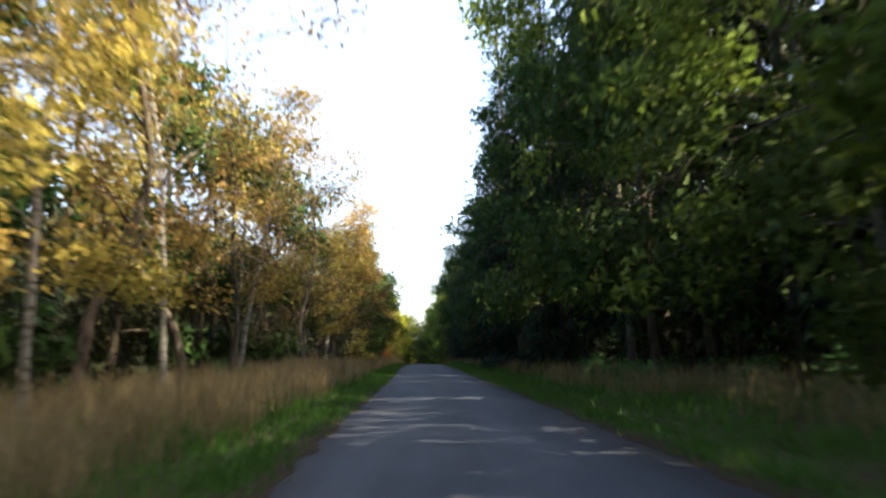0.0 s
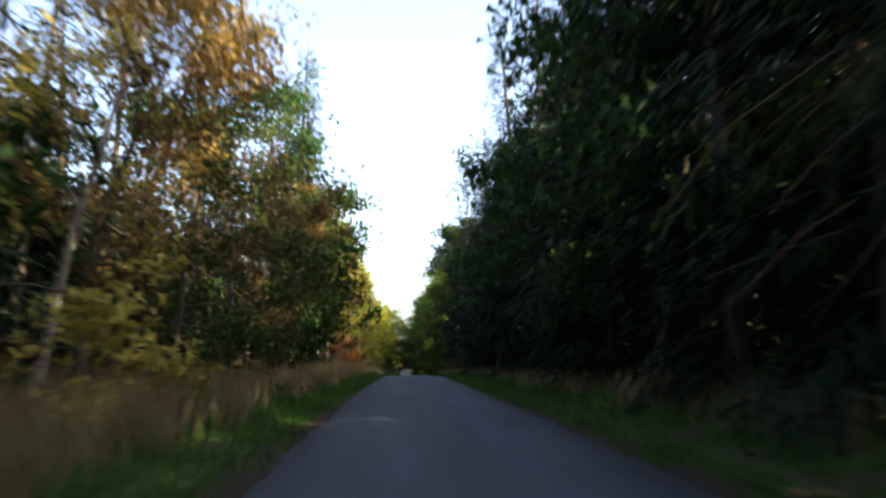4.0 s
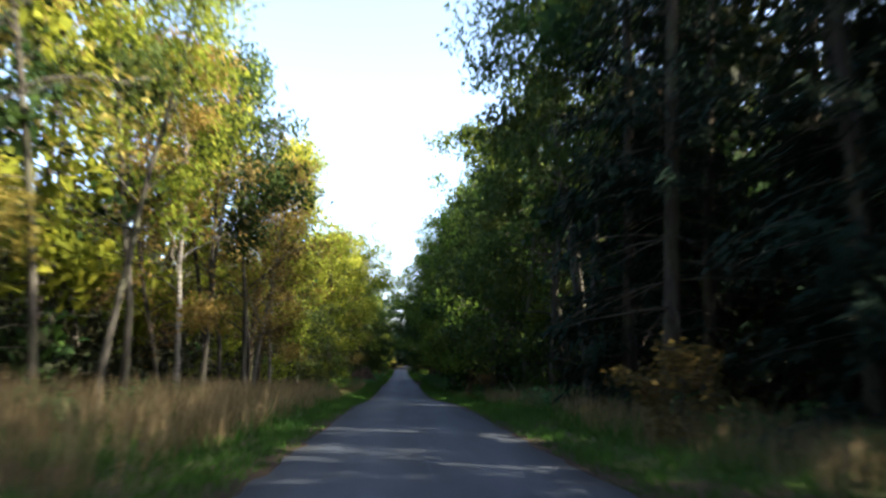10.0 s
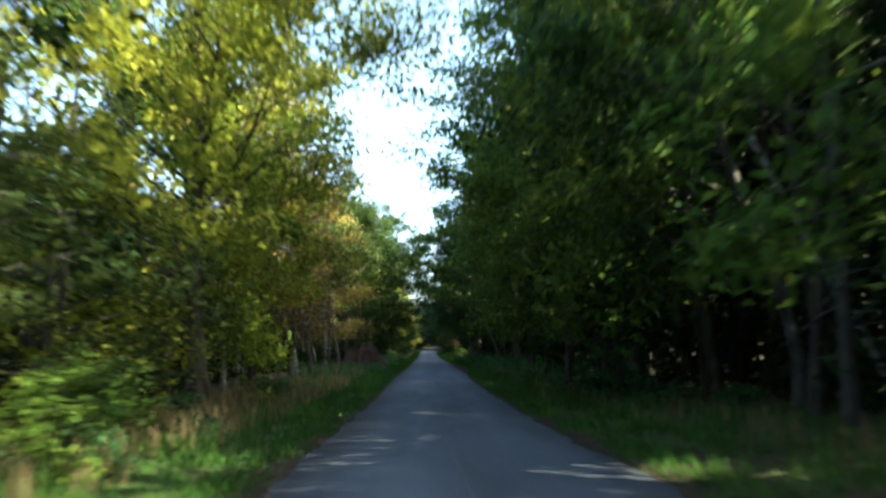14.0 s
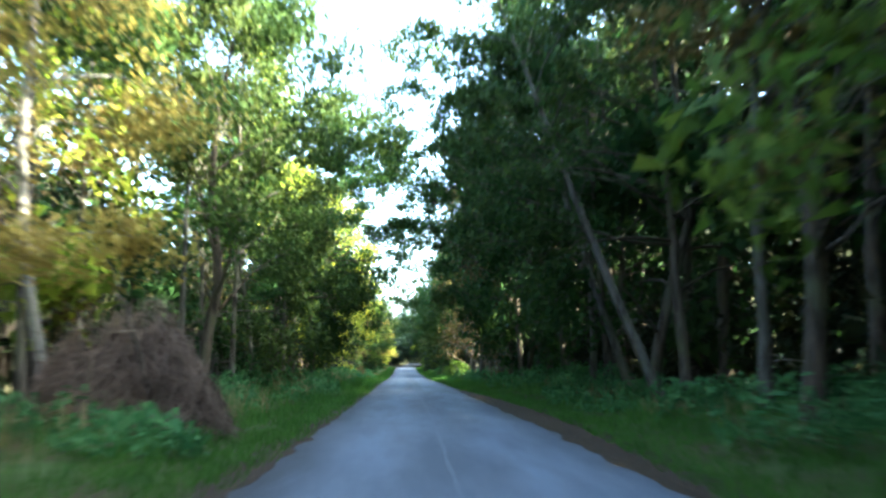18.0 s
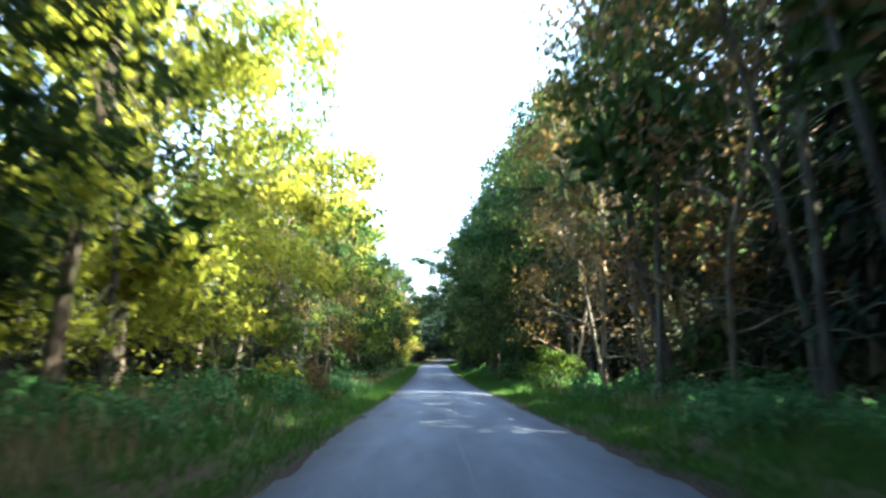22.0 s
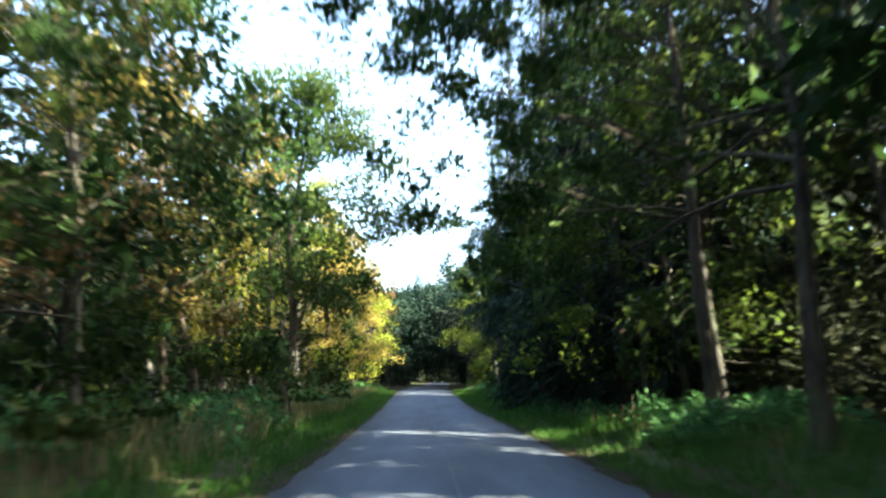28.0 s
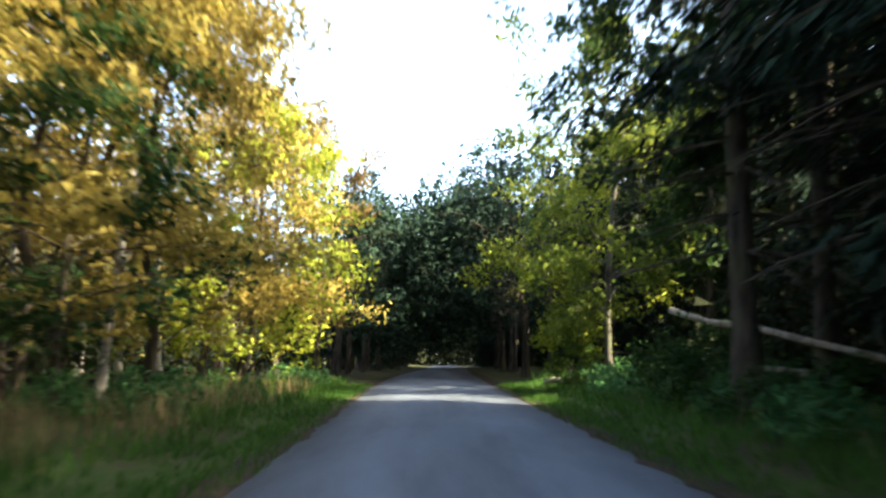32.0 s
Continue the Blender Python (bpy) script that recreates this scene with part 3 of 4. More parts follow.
m_road, nt, b = material("worn_asphalt", 0.85, 0.25)
c = ramp(nt, grain(nt, 60.0, 3), [(0.3, (0.021, 0.026, 0.035)), (0.7, (0.042, 0.051, 0.067))])
st = ramp(nt, grain(nt, 0.8, 5, (1.6, 0.25, 1)), [(0.35, (0.75, 0.75, 0.75)), (0.65, (1.2, 1.2, 1.2))])
c = blend(nt, 1.0, c, st, "MULTIPLY")
c = dirt_and_skylight(nt, c)
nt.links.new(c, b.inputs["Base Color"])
bump(nt, b, grain(nt, 90.0, 3), 0.35, 0.01)
s = Soup()
ys = list(np.arange(-60, 700, 1.0))
NX = 9
v = []
for y in ys:
    l, r = smooth(LEFT, y), smooth(RIGHT, y)
    l += noise.noise((3.1, y * 0.8, 0)) * 0.07 + noise.noise((1.1, y * 0.2, 0)) * 0.08
    r += noise.noise((9.1, y * 0.8, 0)) * 0.07 + noise.noise((5.1, y * 0.2, 0)) * 0.08
    for i in range(NX):
        k = i / (NX - 1)
        v.append((l + (r - l) * k, y, rise(y) + 0.05 * (1 - (2 * k - 1) ** 2)))
s.add(v, [(j * NX + i, j * NX + i + 1, (j + 1) * NX + i + 1, (j + 1) * NX + i) for j in range(len(ys) - 1) for i in range(NX - 1)])
tagged(new("road", s.mesh("road", m_road)), "narrow unmarked forest road of worn grey asphalt", "road", kind="structure")

m_soil, nt, b = material("damp_soil", 0.95, 0.1)
c = ramp(nt, grain(nt, 14.0, 5), [(0.35, (0.012, 0.011, 0.009)), (0.52, (0.028, 0.02, 0.013)), (0.68, (0.06, 0.036, 0.018))])
nt.links.new(c, b.inputs["Base Color"])
bump(nt, b, grain(nt, 20.0, 5), 0.8, 0.03)
m_seam, nt, b = material("pale_asphalt_seam", 0.85, 0.25)
c = ramp(nt, grain(nt, 30.0, 4), [(0.35, (0.024, 0.029, 0.039)), (0.65, (0.045, 0.054, 0.07))])
nt.links.new(dirt_and_skylight(nt, c), b.inputs["Base Color"])


def strip(name, line, mat):
    """A long strip: line(y) gives the points (x, z) of each cross-section."""
    s, ys = Soup(), np.arange(-20, 500, 0.4)
    rows = [line(y) for y in ys]
    n = len(rows[0])
    s.add([(x, y, z) for y, row in zip(ys, rows) for x, z in row],
          [(j * n + i, j * n + i + 1, (j + 1) * n + i + 1, (j + 1) * n + i) for j in range(len(ys) - 1) for i in range(n - 1)])
    return new(name, s.mesh(name, mat))


def crown_z(x, y):
    """The cambered top of the asphalt."""
    l, r = smooth(LEFT, y), smooth(RIGHT, y)
    return rise(y) + 0.05 * (1 - min(1.0, abs(2 * (x - l) / (r - l) - 1)) ** 2)


def ragged(y, k, a):
    return a * (noise.noise((k, y * 0.9, 1.7)) + 0.6 * noise.noise((k, y * 2.7, 3.3)))


def bare_soil(side, y):
    """Extra width of the soil where the verge has crumbled away."""
    return 0.6 * max(0.0, 1 - ((y - 237) / 18) ** 2) if side > 0 else 0.0


def verge(side):
    def line(y):
        e = smooth(LEFT if side < 0 else RIGHT, y)
        bare = bare_soil(side, y)
        inner = e - side * (0.17 + bare * 0.2 + ragged(y, 4.5 + side * 2.5, 0.16))
        return [(inner, crown_z(inner, y) - 0.012), (inner + side * 0.12, crown_z(inner, y) + 0.008), (e + side * (0.34 + bare * 0.8), rise(y) + 0.014 + 0.05 * bare), (e + side * (0.6 + bare), rise(y) - 0.02)]
    return line


for side in (-1, 1):
    tagged(strip("soil_edge", verge(side), m_soil), "brown crumbling soil and moss along the asphalt's edge", "soil", kind="structure")


def middle(y):
    m = 0.5 * (smooth(LEFT, y) + smooth(RIGHT, y))
    return [(x, crown_z(x, y) + 0.006) for x in (m - 0.025 + ragged(y, 4.0, 0.03), m + 0.025 + ragged(y, 5.0, 0.03))]


tagged(strip("road_seam", middle, m_seam), "faint lengthwise seam in the middle of the asphalt", "road", kind="structure")

# ---- trees that stand out ----
# narrow rides through which the sun reaches the road: each by the place where its light falls
RIDES = [(0.5, 20.3, 0.5), (-4.0, 19.5, 0.6), (7.0, 18.0, 0.7), (0.5, 40.0, 0.8), (0.0, 48.5, 0.7), (5.8, 44.6, 0.7), (2.0, 59.8, 0.3), (7.5, 50.0, 0.5), (0.5, 136, 0.5), (0.5, 158, 0.6), (0.0, 168, 0.8), (-4.0, 176, 1.2), (-4.5, 180, 1.2), (0.5, 179.3, 1.0), (0.5, 245, 0.4), (0.5, 256, 0.5),
         (0.5, 263, 0.5), (0.5, 329, 0.6), (0.5, 284, 0.5), (0.5, 288, 0.7), (5.5, 291.5, 1.9), (0.5, 294, 0.5), (0.5, 336, 0.7), (0.5, 341, 0.7), (0.5, 345, 0.5), (7.0, 339.5, 1.3), (0.4, 380.8, 1.0), (0.4, 382.6, 1.0), (6.5, 387.5, 2.2), (3.7, 466, 1.6)]
SLOPE = math.tan(radians(SUN_AZ))
# gaps high in the canopy, by the same rule; they open no way between the trunks
HIGH = [(-15.6, 325.5, 3.0), (-20.0, 327.5, 3.0), (-13.0, 322.0, 3.0), (1.0, 295.2, 1.8), (-3.0, 296.8, 1.8), (-15.0, 383.0, 3.0), (-19.0, 386.0, 3.0)]


def in_ride(x, y, w):
    return x > 3 and any(abs(y - b - SLOPE * (x - a)) < w * k for a, b, k in RIDES)


def in_beam(x, y, z, w):
    """Whether a leaf at this height stands in the way of the sun on its path down a ride."""
    for a, b, k in RIDES + HIGH:
        if abs(y - b - SLOPE * (x - a)) < w * k and abs(z - rise(b) - (x - a) / math.cos(radians(SUN_AZ)) * math.tan(radians(SUN_EL))) < 2.7:
            return True
    return False


TAKEN = [(7.6, 129.0), (7.6, 132.0)]


def stand(key, x, y, size=1.0, **kw):
    TAKEN.append((x, y))
    return plant(key, x, y, size, **kw)


for key, x, y, size, kw in [
    ("birch", -7.3, 18.2, 1.0, dict(lean=(0, 3), label="white-barked birch with a mossy foot in tall straw grass")),
    ("open_oak", -6.9, 20.2, 1.05, dict(label="dark forked oak with thin orange leaves")),
    ("open_oak", -7.0, 27.4, 1.0, {}), ("mauve", -6.6, 31.0, 0.95, {}), ("open_oak", -9.0, 43.5, 1.1, {}),
    ("open_oak", -6.8, 52.3, 1.2, {}), ("open_oak", -7.2, 57.0, 1.15, {}),
    ("green", 7.4, 38.5, 1.35, {}), ("fresh", 7.0, 18.2, 1.1, dict(label="broadleaf tree with sunlit fresh green leaves")), ("larch", 6.3, 57.2, 1.2, {}), ("larch", 7.6, 61.4, 1.15, {}),
    ("green", 8.4, 91.5, 1.25, {}), ("tunnel", 7.7, 97.4, 1.15, dict(label="dark broadleaf tree with a bough held out toward the road")), ("green", 8.2, 95.5, 1.2, {}),
    ("spruce", -7.2, 103.6, 1.15, {}), ("spruce", -7.6, 98.4, 1.1, {}), ("spruce", -8.0, 107.4, 0.95, {}), ("oak", -8.0, 113.0, 1.05, {}), ("birch", -7.2, 122.4, 1.0, {}), ("red", -6.9, 126.4, 0.78, {}), ("red", -7.5, 124.4, 0.7, {}), ("birch", -7.4, 136.0, 1.15, {}),
    ("fir", 9.6, 133.0, 1.0, dict(variant=0)), ("fir", 9.6, 128.4, 0.95, dict(variant=1)), ("spruce", 8.6, 146.8, 1.12, {}), ("pole", 7.2, 151.0, 1.5, {}), ("pole", 6.9, 155.0, 1.45, {}), ("pole", 7.6, 153.0, 1.5, {}), ("fir", 8.5, 143.0, 1.0, {}),
    ("birch", -7.0, 148.3, 1.0, {}), ("pole", -7.2, 151.8, 0.95, {}), ("mauve", -6.2, 155.6, 1.2, dict(label="tall half-bare birch with a fan of fine twigs")),
    ("birch", -6.6, 158.6, 0.9, {}), ("mauve", -7.4, 161.8, 1.0, {}), ("birch", -6.5, 163.8, 0.85, {}),
    ("great_ash", -5.4, 187.4, 0.95, dict(turn=10)), ("ash", -8.2, 168.3, 1.05, {}), ("lime", -9.0, 171.8, 0.95, {}), ("beech", -8.6, 175.6, 0.6, {}),
    ("pale_leaner", 9.2, 183.2, 0.8, dict(lean=(0, -28), turn=0)),
    ("pole", 9.2, 165.0, 0.95, dict(lean=(0, -8))), ("fresh_overhang", 5.5, 187.0, 1.1, dict(turn=185)), ("fresh_overhang", 5.4, 192.8, 1.1, dict(turn=180)), ("fresh_overhang", 5.5, 199.0, 1.1, dict(turn=185)), ("fresh_overhang", 5.8, 206.0, 1.05, dict(turn=180)), ("fresh_overhang", 5.9, 212.5, 1.05, dict(turn=185)),
    ("mauve", -6.4, 212.3, 1.25, {}), ("mauve", -6.8, 208.0, 1.3, {}), ("mauve", -6.9, 216.0, 1.25, {}),
    ("birch", -6.6, 228.6, 1.1, dict(lean=(0, 2), label="white-barked birch rising from ferns")), ("pole", -6.8, 223.9, 1.0, {}), ("birch", -7.3, 226.6, 0.95, {}),
    ("pole", -7.0, 238.5, 1.15, {}), ("pole", -6.2, 242.4, 1.15, dict(lean=(0, 2))), ("pole", -7.6, 244.0, 1.1, {}), ("pole", -6.5, 248.0, 1.0, {}),
    ("leaner", 6.4, 233.4, 0.95, dict(lean=(0, -19), turn=0)), ("leaner", 7.6, 240.4, 1.05, dict(lean=(0, -15), turn=0)), ("leaner", 9.0, 245.2, 0.8, dict(lean=(0, -20), turn=0)),
    ("green", -5.4, 260.0, 1.0, dict(lean=(0, 3), label="dark-trunked tree with spreading limbs over the verge")), ("green", 7.0, 253.0, 1.35, {}), ("green", 7.2, 260.0, 1.3, {}), ("overhang", -5.6, 261.6, 1.25, dict(turn=-8)), ("arch", -5.9, 238.2, 1.1, dict(turn=0, label="tall oak with thin boughs reaching over the verge")), ("overhang", 7.4, 234.6, 0.95, dict(turn=190)), ("overhang", 7.2, 241.8, 1.0, dict(turn=190)), ("overhang", 5.9, 253.8, 0.95, dict(turn=190)), ("overhang", -6.6, 256.2, 1.0, dict(turn=-8)), ("green", 6.8, 247.0, 1.35, {}), ("pole", -6.1, 254.0, 1.0, {}),
    ("spruce", -6.6, 291.6, 0.5, dict(label="young spruce with green boughs down to the ferns")), ("mauve", -5.6, 303.6, 1.05, dict(label="spindly half-bare tree standing above its neighbours")),
    ("bare", 6.4, 293.6, 1.0, {}), ("pole", 7.2, 291.2, 1.0, {}), ("bare", 7.0, 297.8, 1.0, {}),
    ("pole", 7.4, 329.4, 1.0, {}), ("overhang", 6.1, 336.6, 0.98, dict(turn=190)), ("overhang", 6.2, 332.4, 0.95, dict(turn=185)), ("green", -7.8, 333.0, 1.0, {}), ("mauve", -6.6, 336.4, 1.1, {}), ("green", -8.2, 339.0, 1.0, {}), ("mauve", -6.5, 330.6, 1.1, {}), ("green", -10.5, 244.5, 1.1, {}), ("green", -10.6, 250.0, 1.1, {}), ("green", -10.8, 255.5, 1.1, {}), ("green", 9.6, 248.0, 1.25, {}), ("green", 9.4, 253.5, 1.25, {}), ("spruce", 10.4, 258.0, 1.1, {}), ("tunnel", 5.5, 326.0, 1.0, {}), ("spruce", 11.0, 379.5, 1.3, {}), ("fir", 8.0, 374.6, 1.3, dict(variant=1)), ("fir", 5.5, 372.4, 1.25, dict(variant=0)), ("overhang", 10.0, 375.8, 1.05, dict(turn=186, label="dark tree holding long drooping boughs over the road")), ("spruce", 9.8, 373.0, 1.2, {}), ("fir", 6.2, 368.4, 1.2, dict(variant=0)), ("spruce", 6.2, 365.5, 1.25, {}), ("spruce", 9.4, 370.6, 1.35, {}), ("spruce", 6.6, 361.0, 1.3, {}), ("yellow", -6.4, 378.4, 1.0, {}), ("yellow", -7.2, 373.2, 0.95, {}), ("yellow", -6.0, 388.6, 1.0, {}), ("pole", 7.0, 338.4, 1.0, dict(lean=(0, -3))), ("fresh", 7.2, 342.0, 0.85, dict(label="young broadleaf tree with sunlit lower branches")),
    # The spruce at x 8.4 is added to shade the left side here.
    ("arch", -4.4, 348.4, 0.93, dict(turn=0)), ("spruce", 8.4, 343.0, 1.2, {}), ("birch", -6.6, 341.2, 0.9, {}),
    ("green", -6.9, 357.5, 0.95, {}), ("birch", -6.6, 365.0, 0.95, {}), ("birch", -7.0, 368.4, 0.9, {}), ("green", -6.3, 373.5, 0.58, dict(label="small dense green tree in front of golden birches")),
    ("birch", -6.6, 376.0, 0.95, {}), ("birch", -6.8, 381.0, 1.0, {}), ("lime", -5.6, 385.4, 0.95, {}), ("oak", -4.6, 391.0, 1.05, dict(label="rust-coloured tree overhanging the road")),
    ("shrub", 5.0, 289.9, 0.75, {}), ("shrub", 5.8, 291.4, 0.65, {}), ("shrub", 5.2, 384.4, 0.6, {}), ("shrub", -4.2, 177.3, 0.6, {}),
    ("brown_shrub", 5.4, 136.5, 0.9, {}), ("brown_shrub", 6.0, 138.2, 0.8, {}), ("brown_shrub", 5.0, 169.0, 0.9, {}), ("brown_shrub", -3.9, 285.0, 0.6, {}), ("brown_shrub", 6.2, 8.0, 0.9, {}), ("dark_shrub", 6.6, 380.2, 0.9, {}), ("dark_shrub", 6.0, 376.6, 0.7, {}), ("dark_shrub", 7.2, 377.8, 0.8, {}), ("dark_shrub", 5.4, 374.2, 0.6, {}), ("dark_shrub", 5.6, 371.4, 0.7, {}),
    ("sapling", -6.0, 47.8, 1.0, {}), ("sapling", -5.6, 50.0, 0.8, {}), ("sapling", -5.0, 97.8, 0.5, {}),
    ("fresh", 6.6, 386.4, 1.0, {}), ("lime", 6.6, 391.7, 1.0, {}),
]:
    stand(key, x, y, size, **kw)

def bend(y):
    """How far the road's middle swings to the right at its far end."""
    return 0.5 * (smooth(LEFT, y) + smooth(RIGHT, y)) - 0.2 if y > 390 else 0.0


# ---- woods along the road: side, from, to, front line, spacing, front kinds, size, kinds behind ----
# Dark kinds, front and back, also stand where shade alone looks dark.
ZONES = [
    (-1, -8, 43, 7.3, 3.1, "open_oak birch yellow open_oak mauve birch", 1.0, "back_green back_dark"),
    (-1, 43, 56, 7.2, 3.0, "open_oak mauve oak", 1.0, "back_green back_dark"),
    (-1, 56, 66, 7.2, 3.0, "yellow yellow birch", 1.0, "back_gold back_green"),
    (-1, 66, 86, 7.2, 3.2, "oak beech oak", 0.98, "back_green back_dark"),
    (-1, 86, 111, 7.0, 3.0, "spruce green spruce spruce", 1.0, "back_dark back_dark"),
    (-1, 111, 128, 7.6, 2.4, "birch lime_pole birch oak lime_pole", 1.06, "back_gold back_green back_lime"),
    (-1, 128, 150, 7.8, 2.5, "lime_pole pole lime_pole pole mauve birch", 1.15, "back_green back_green back_lime"),
    (-1, 150, 166, 8.0, 2.8, "lime_pole pole mauve pole", 1.1, "back_lime back_lime"),
    (-1, 166, 173, 8.4, 3.0, "ash lime", 1.1, "back_lime back_lime"),
    (-1, 173, 184, 7.4, 2.6, "beech green green", 0.58, "back_green back_green"),
    (-1, 184, 200, 7.4, 2.8, "lime fresh ash", 0.92, "back_lime back_green"),
    (-1, 200, 222, 7.6, 2.6, "mauve mauve birch", 1.25, "back_gold back_green"),
    (-1, 222, 256, 7.8, 2.3, "lime_pole pole mauve beech pole", 1.1, "back_lime back_pole back_gold back_green"),
    (-1, 256, 271, 7.0, 2.6, "pole green pole green", 1.0, "back_lime back_green"),
    (-1, 273, 287, 7.4, 2.6, "lime ash lime fresh", 1.12, "back_lime back_lime"),
    (-1, 287, 312, 6.8, 2.8, "green spruce green mauve", 0.82, "back_green back_dark"),
    (-1, 312, 320, 7.2, 2.7, "ash fresh ash", 1.32, "back_lime back_lime"),
    (-1, 320, 328, 7.4, 2.7, "ash mauve fresh", 1.02, "back_lime back_green"),
    (-1, 326, 346, 6.9, 2.3, "mauve green beech green", 1.1, "back_green back_green back_dark"),
    (-1, 346, 356, 8.6, 3.0, "oak green", 0.95, "back_green back_green"),
    (-1, 356, 372, 7.6, 2.6, "birch green lime ash", 0.95, "back_lime back_gold"),
    (-1, 372, 390, 8.0, 2.4, "birch lime birch yellow", 1.05, "back_gold back_lime"),
    # Dark-needled kinds from here on, both sides, darken the far tunnel.
    (-1, 394, 424, 5.0, 3.0, "far_overhang", 0.72, "back_dark back_dark"),
    (-1, 424, 468, 5.0, 3.2, "far_overhang spruce far_overhang", 1.0, "back_dark back_dark"),
    (1, -8, 22, 7.6, 2.7, "green fresh beech green", 1.28, "back_green back_pole"),
    (1, 22, 36, 7.4, 2.7, "green fresh beech green", 1.5, "back_green back_dark back_pole"),
    (1, 36, 78, 7.0, 2.5, "spruce green spruce", 1.42, "back_dark back_green"),
    (1, 78, 104, 7.0, 2.8, "green spruce spruce", 1.15, "back_dark back_dark"),
    (1, 104, 128, 7.2, 2.3, "spruce spruce fir spruce", 1.02, "back_dark back_dark"),
    (1, 128, 152, 7.2, 2.3, "spruce spruce fir spruce", 1.16, "back_dark back_dark"),
    (1, 152, 168, 6.6, 2.2, "pole green pole beech", 1.45, "back_pole back_green back_dark"),
    (1, 168, 205, 6.4, 2.5, "fresh pole fresh green fresh", 1.45, "back_dark back_green"),
    (1, 205, 227, 6.4, 2.7, "fresh pole fresh fresh", 1.4, "back_dark back_pole"),
    (1, 227, 244, 7.0, 2.3, "green oak pole beech", 1.35, "back_dark back_green back_dark"),
    (1, 244, 262, 6.8, 2.3, "pole green pole oak", 1.35, "back_pole back_green back_dark"),
    (1, 262, 277, 6.6, 2.2, "bare pole oak pole green", 1.3, "back_dark back_green"),
    (1, 277, 284, 6.6, 2.3, "bare pole oak", 1.3, "back_dark back_green"),
    (1, 284, 302, 7.0, 2.4, "bare pole bare green", 1.35, "back_dark back_green"),
    (1, 302, 322, 6.2, 2.4, "green green beech green", 1.25, "back_green back_green"),
    (1, 322, 336, 6.2, 2.4, "green green beech green", 1.5, "back_green back_dark"),
    (1, 336, 346, 6.4, 2.6, "green beech green", 1.5, "back_green back_pole"),
    (1, 346, 364, 6.2, 2.2, "spruce spruce spruce", 1.25, "back_dark back_dark"),
    (1, 364, 375, 9.2, 2.0, "spruce spruce", 1.1, "back_dark back_dark"),
    (1, 384, 394, 6.8, 3.2, "lime green", 0.95, "back_green"),
    (1, 394, 424, 5.0, 2.8, "far_overhang", 0.78, "back_dark back_dark"),
    (1, 424, 468, 5.0, 2.8, "far_overhang spruce far_overhang spruce", 1.1, "back_dark back_dark"),
]
for side, y0, y1, front, gap, names, size, behind in ZONES:
    names, behind = names.split(), behind.split()
    for row in range(3 if side > 0 else 2):
        step = (gap, 3.2 if "back_dark" in behind else 4.0, 5.5)[row] * (1.7 if row and behind == ["back_pole"] else 1)
        y = y0 + TREES.uniform(0, 0.6) * step
        while y < y1:
            x = side * (front + (0, 3.6, 7.2)[row] + TREES.uniform(-0.8, 1.0))
            pick = names if row == 0 else behind
            key, s, lean = pick[TREES.integers(len(pick))], size * TREES.uniform(0.86, 1.14), (TREES.uniform(-3, 3), TREES.uniform(-3, 3))
            room = KINDS[key][3] * s ** 0.6 * (0.6 if key == "tunnel" else 1.0)
            if in_ride(x, y, 1.9) and key != "bare":
                y += 0.8
                continue
            x = side * max(abs(x), 2.0 + room)
            turn = None
            if key == "far_overhang":
                x, turn = side * (front + TREES.uniform(-0.3, 0.6)), (0 if side < 0 else 180) + TREES.uniform(-25, 25)
            x += bend(y)
            if min((x - a) ** 2 + (y - b) ** 2 for a, b in TAKEN) > 3.4:
                plant(key, x, y, s, lean=lean, turn=turn)
            y += step * TREES.uniform(0.85, 1.4)


# ---- growth that nobody could count ----
def grounded(xs, ys):
    return np.array([ground_z(x, y) for x, y in zip(xs, ys)])


def stuff(name, soup, mat, label, category):
    return tagged(new(name, soup.mesh(name, mat, False)), label, category, kind="stuff")


def edge_points(rng, side, y0, y1, near, wide, n):
    """n places along a verge, in soft tufts; near and wide in metres from the road's edge."""
    tufts = max(n // 14, 1)
    cy, cu = rng.uniform(y0, y1, tufts), rng.uniform(0, 1, tufts)
    i = rng.integers(0, tufts, n)
    y = cy[i] + rng.normal(size=n) * 0.28
    u = near + np.clip(cu[i] * wide + rng.normal(size=n) * 0.22, 0, wide)
    edge = np.array([smooth(LEFT if side < 0 else RIGHT, v) + side * bare_soil(side, v) for v in y])
    return edge + side * u, y


def blades(soup, rng, x, y, tall, wide, lean):
    n = len(x)
    z = grounded(x, y)
    a = rng.uniform(0, 6.283, n)
    d = np.stack([np.cos(a), np.sin(a), 0 * a], 1)
    out = rng.normal(size=(n, 3)) * lean
    out[:, 2] = 0
    h = tall * rng.uniform(0.6, 1.2, n)
    p0 = np.stack([x, y, z - 0.04], 1)
    p1 = p0 + out * 0.35 * h[:, None] + np.array([0, 0, 1.0]) * (0.55 * h)[:, None]
    p2 = p0 + out * h[:, None] + np.array([0, 0, 1.0]) * h[:, None]
    w = (wide * rng.uniform(0.7, 1.3, n))[:, None] * d
    v = np.stack([p0 - w, p0 + w, p1 + w * 0.8, p1 - w * 0.8, p2], 1).reshape(-1, 3)
    b = np.arange(n)[:, None] * 5
    soup.add(v, np.concatenate([b + [0, 1, 2], b + [0, 2, 3], b + [3, 2, 4]]))


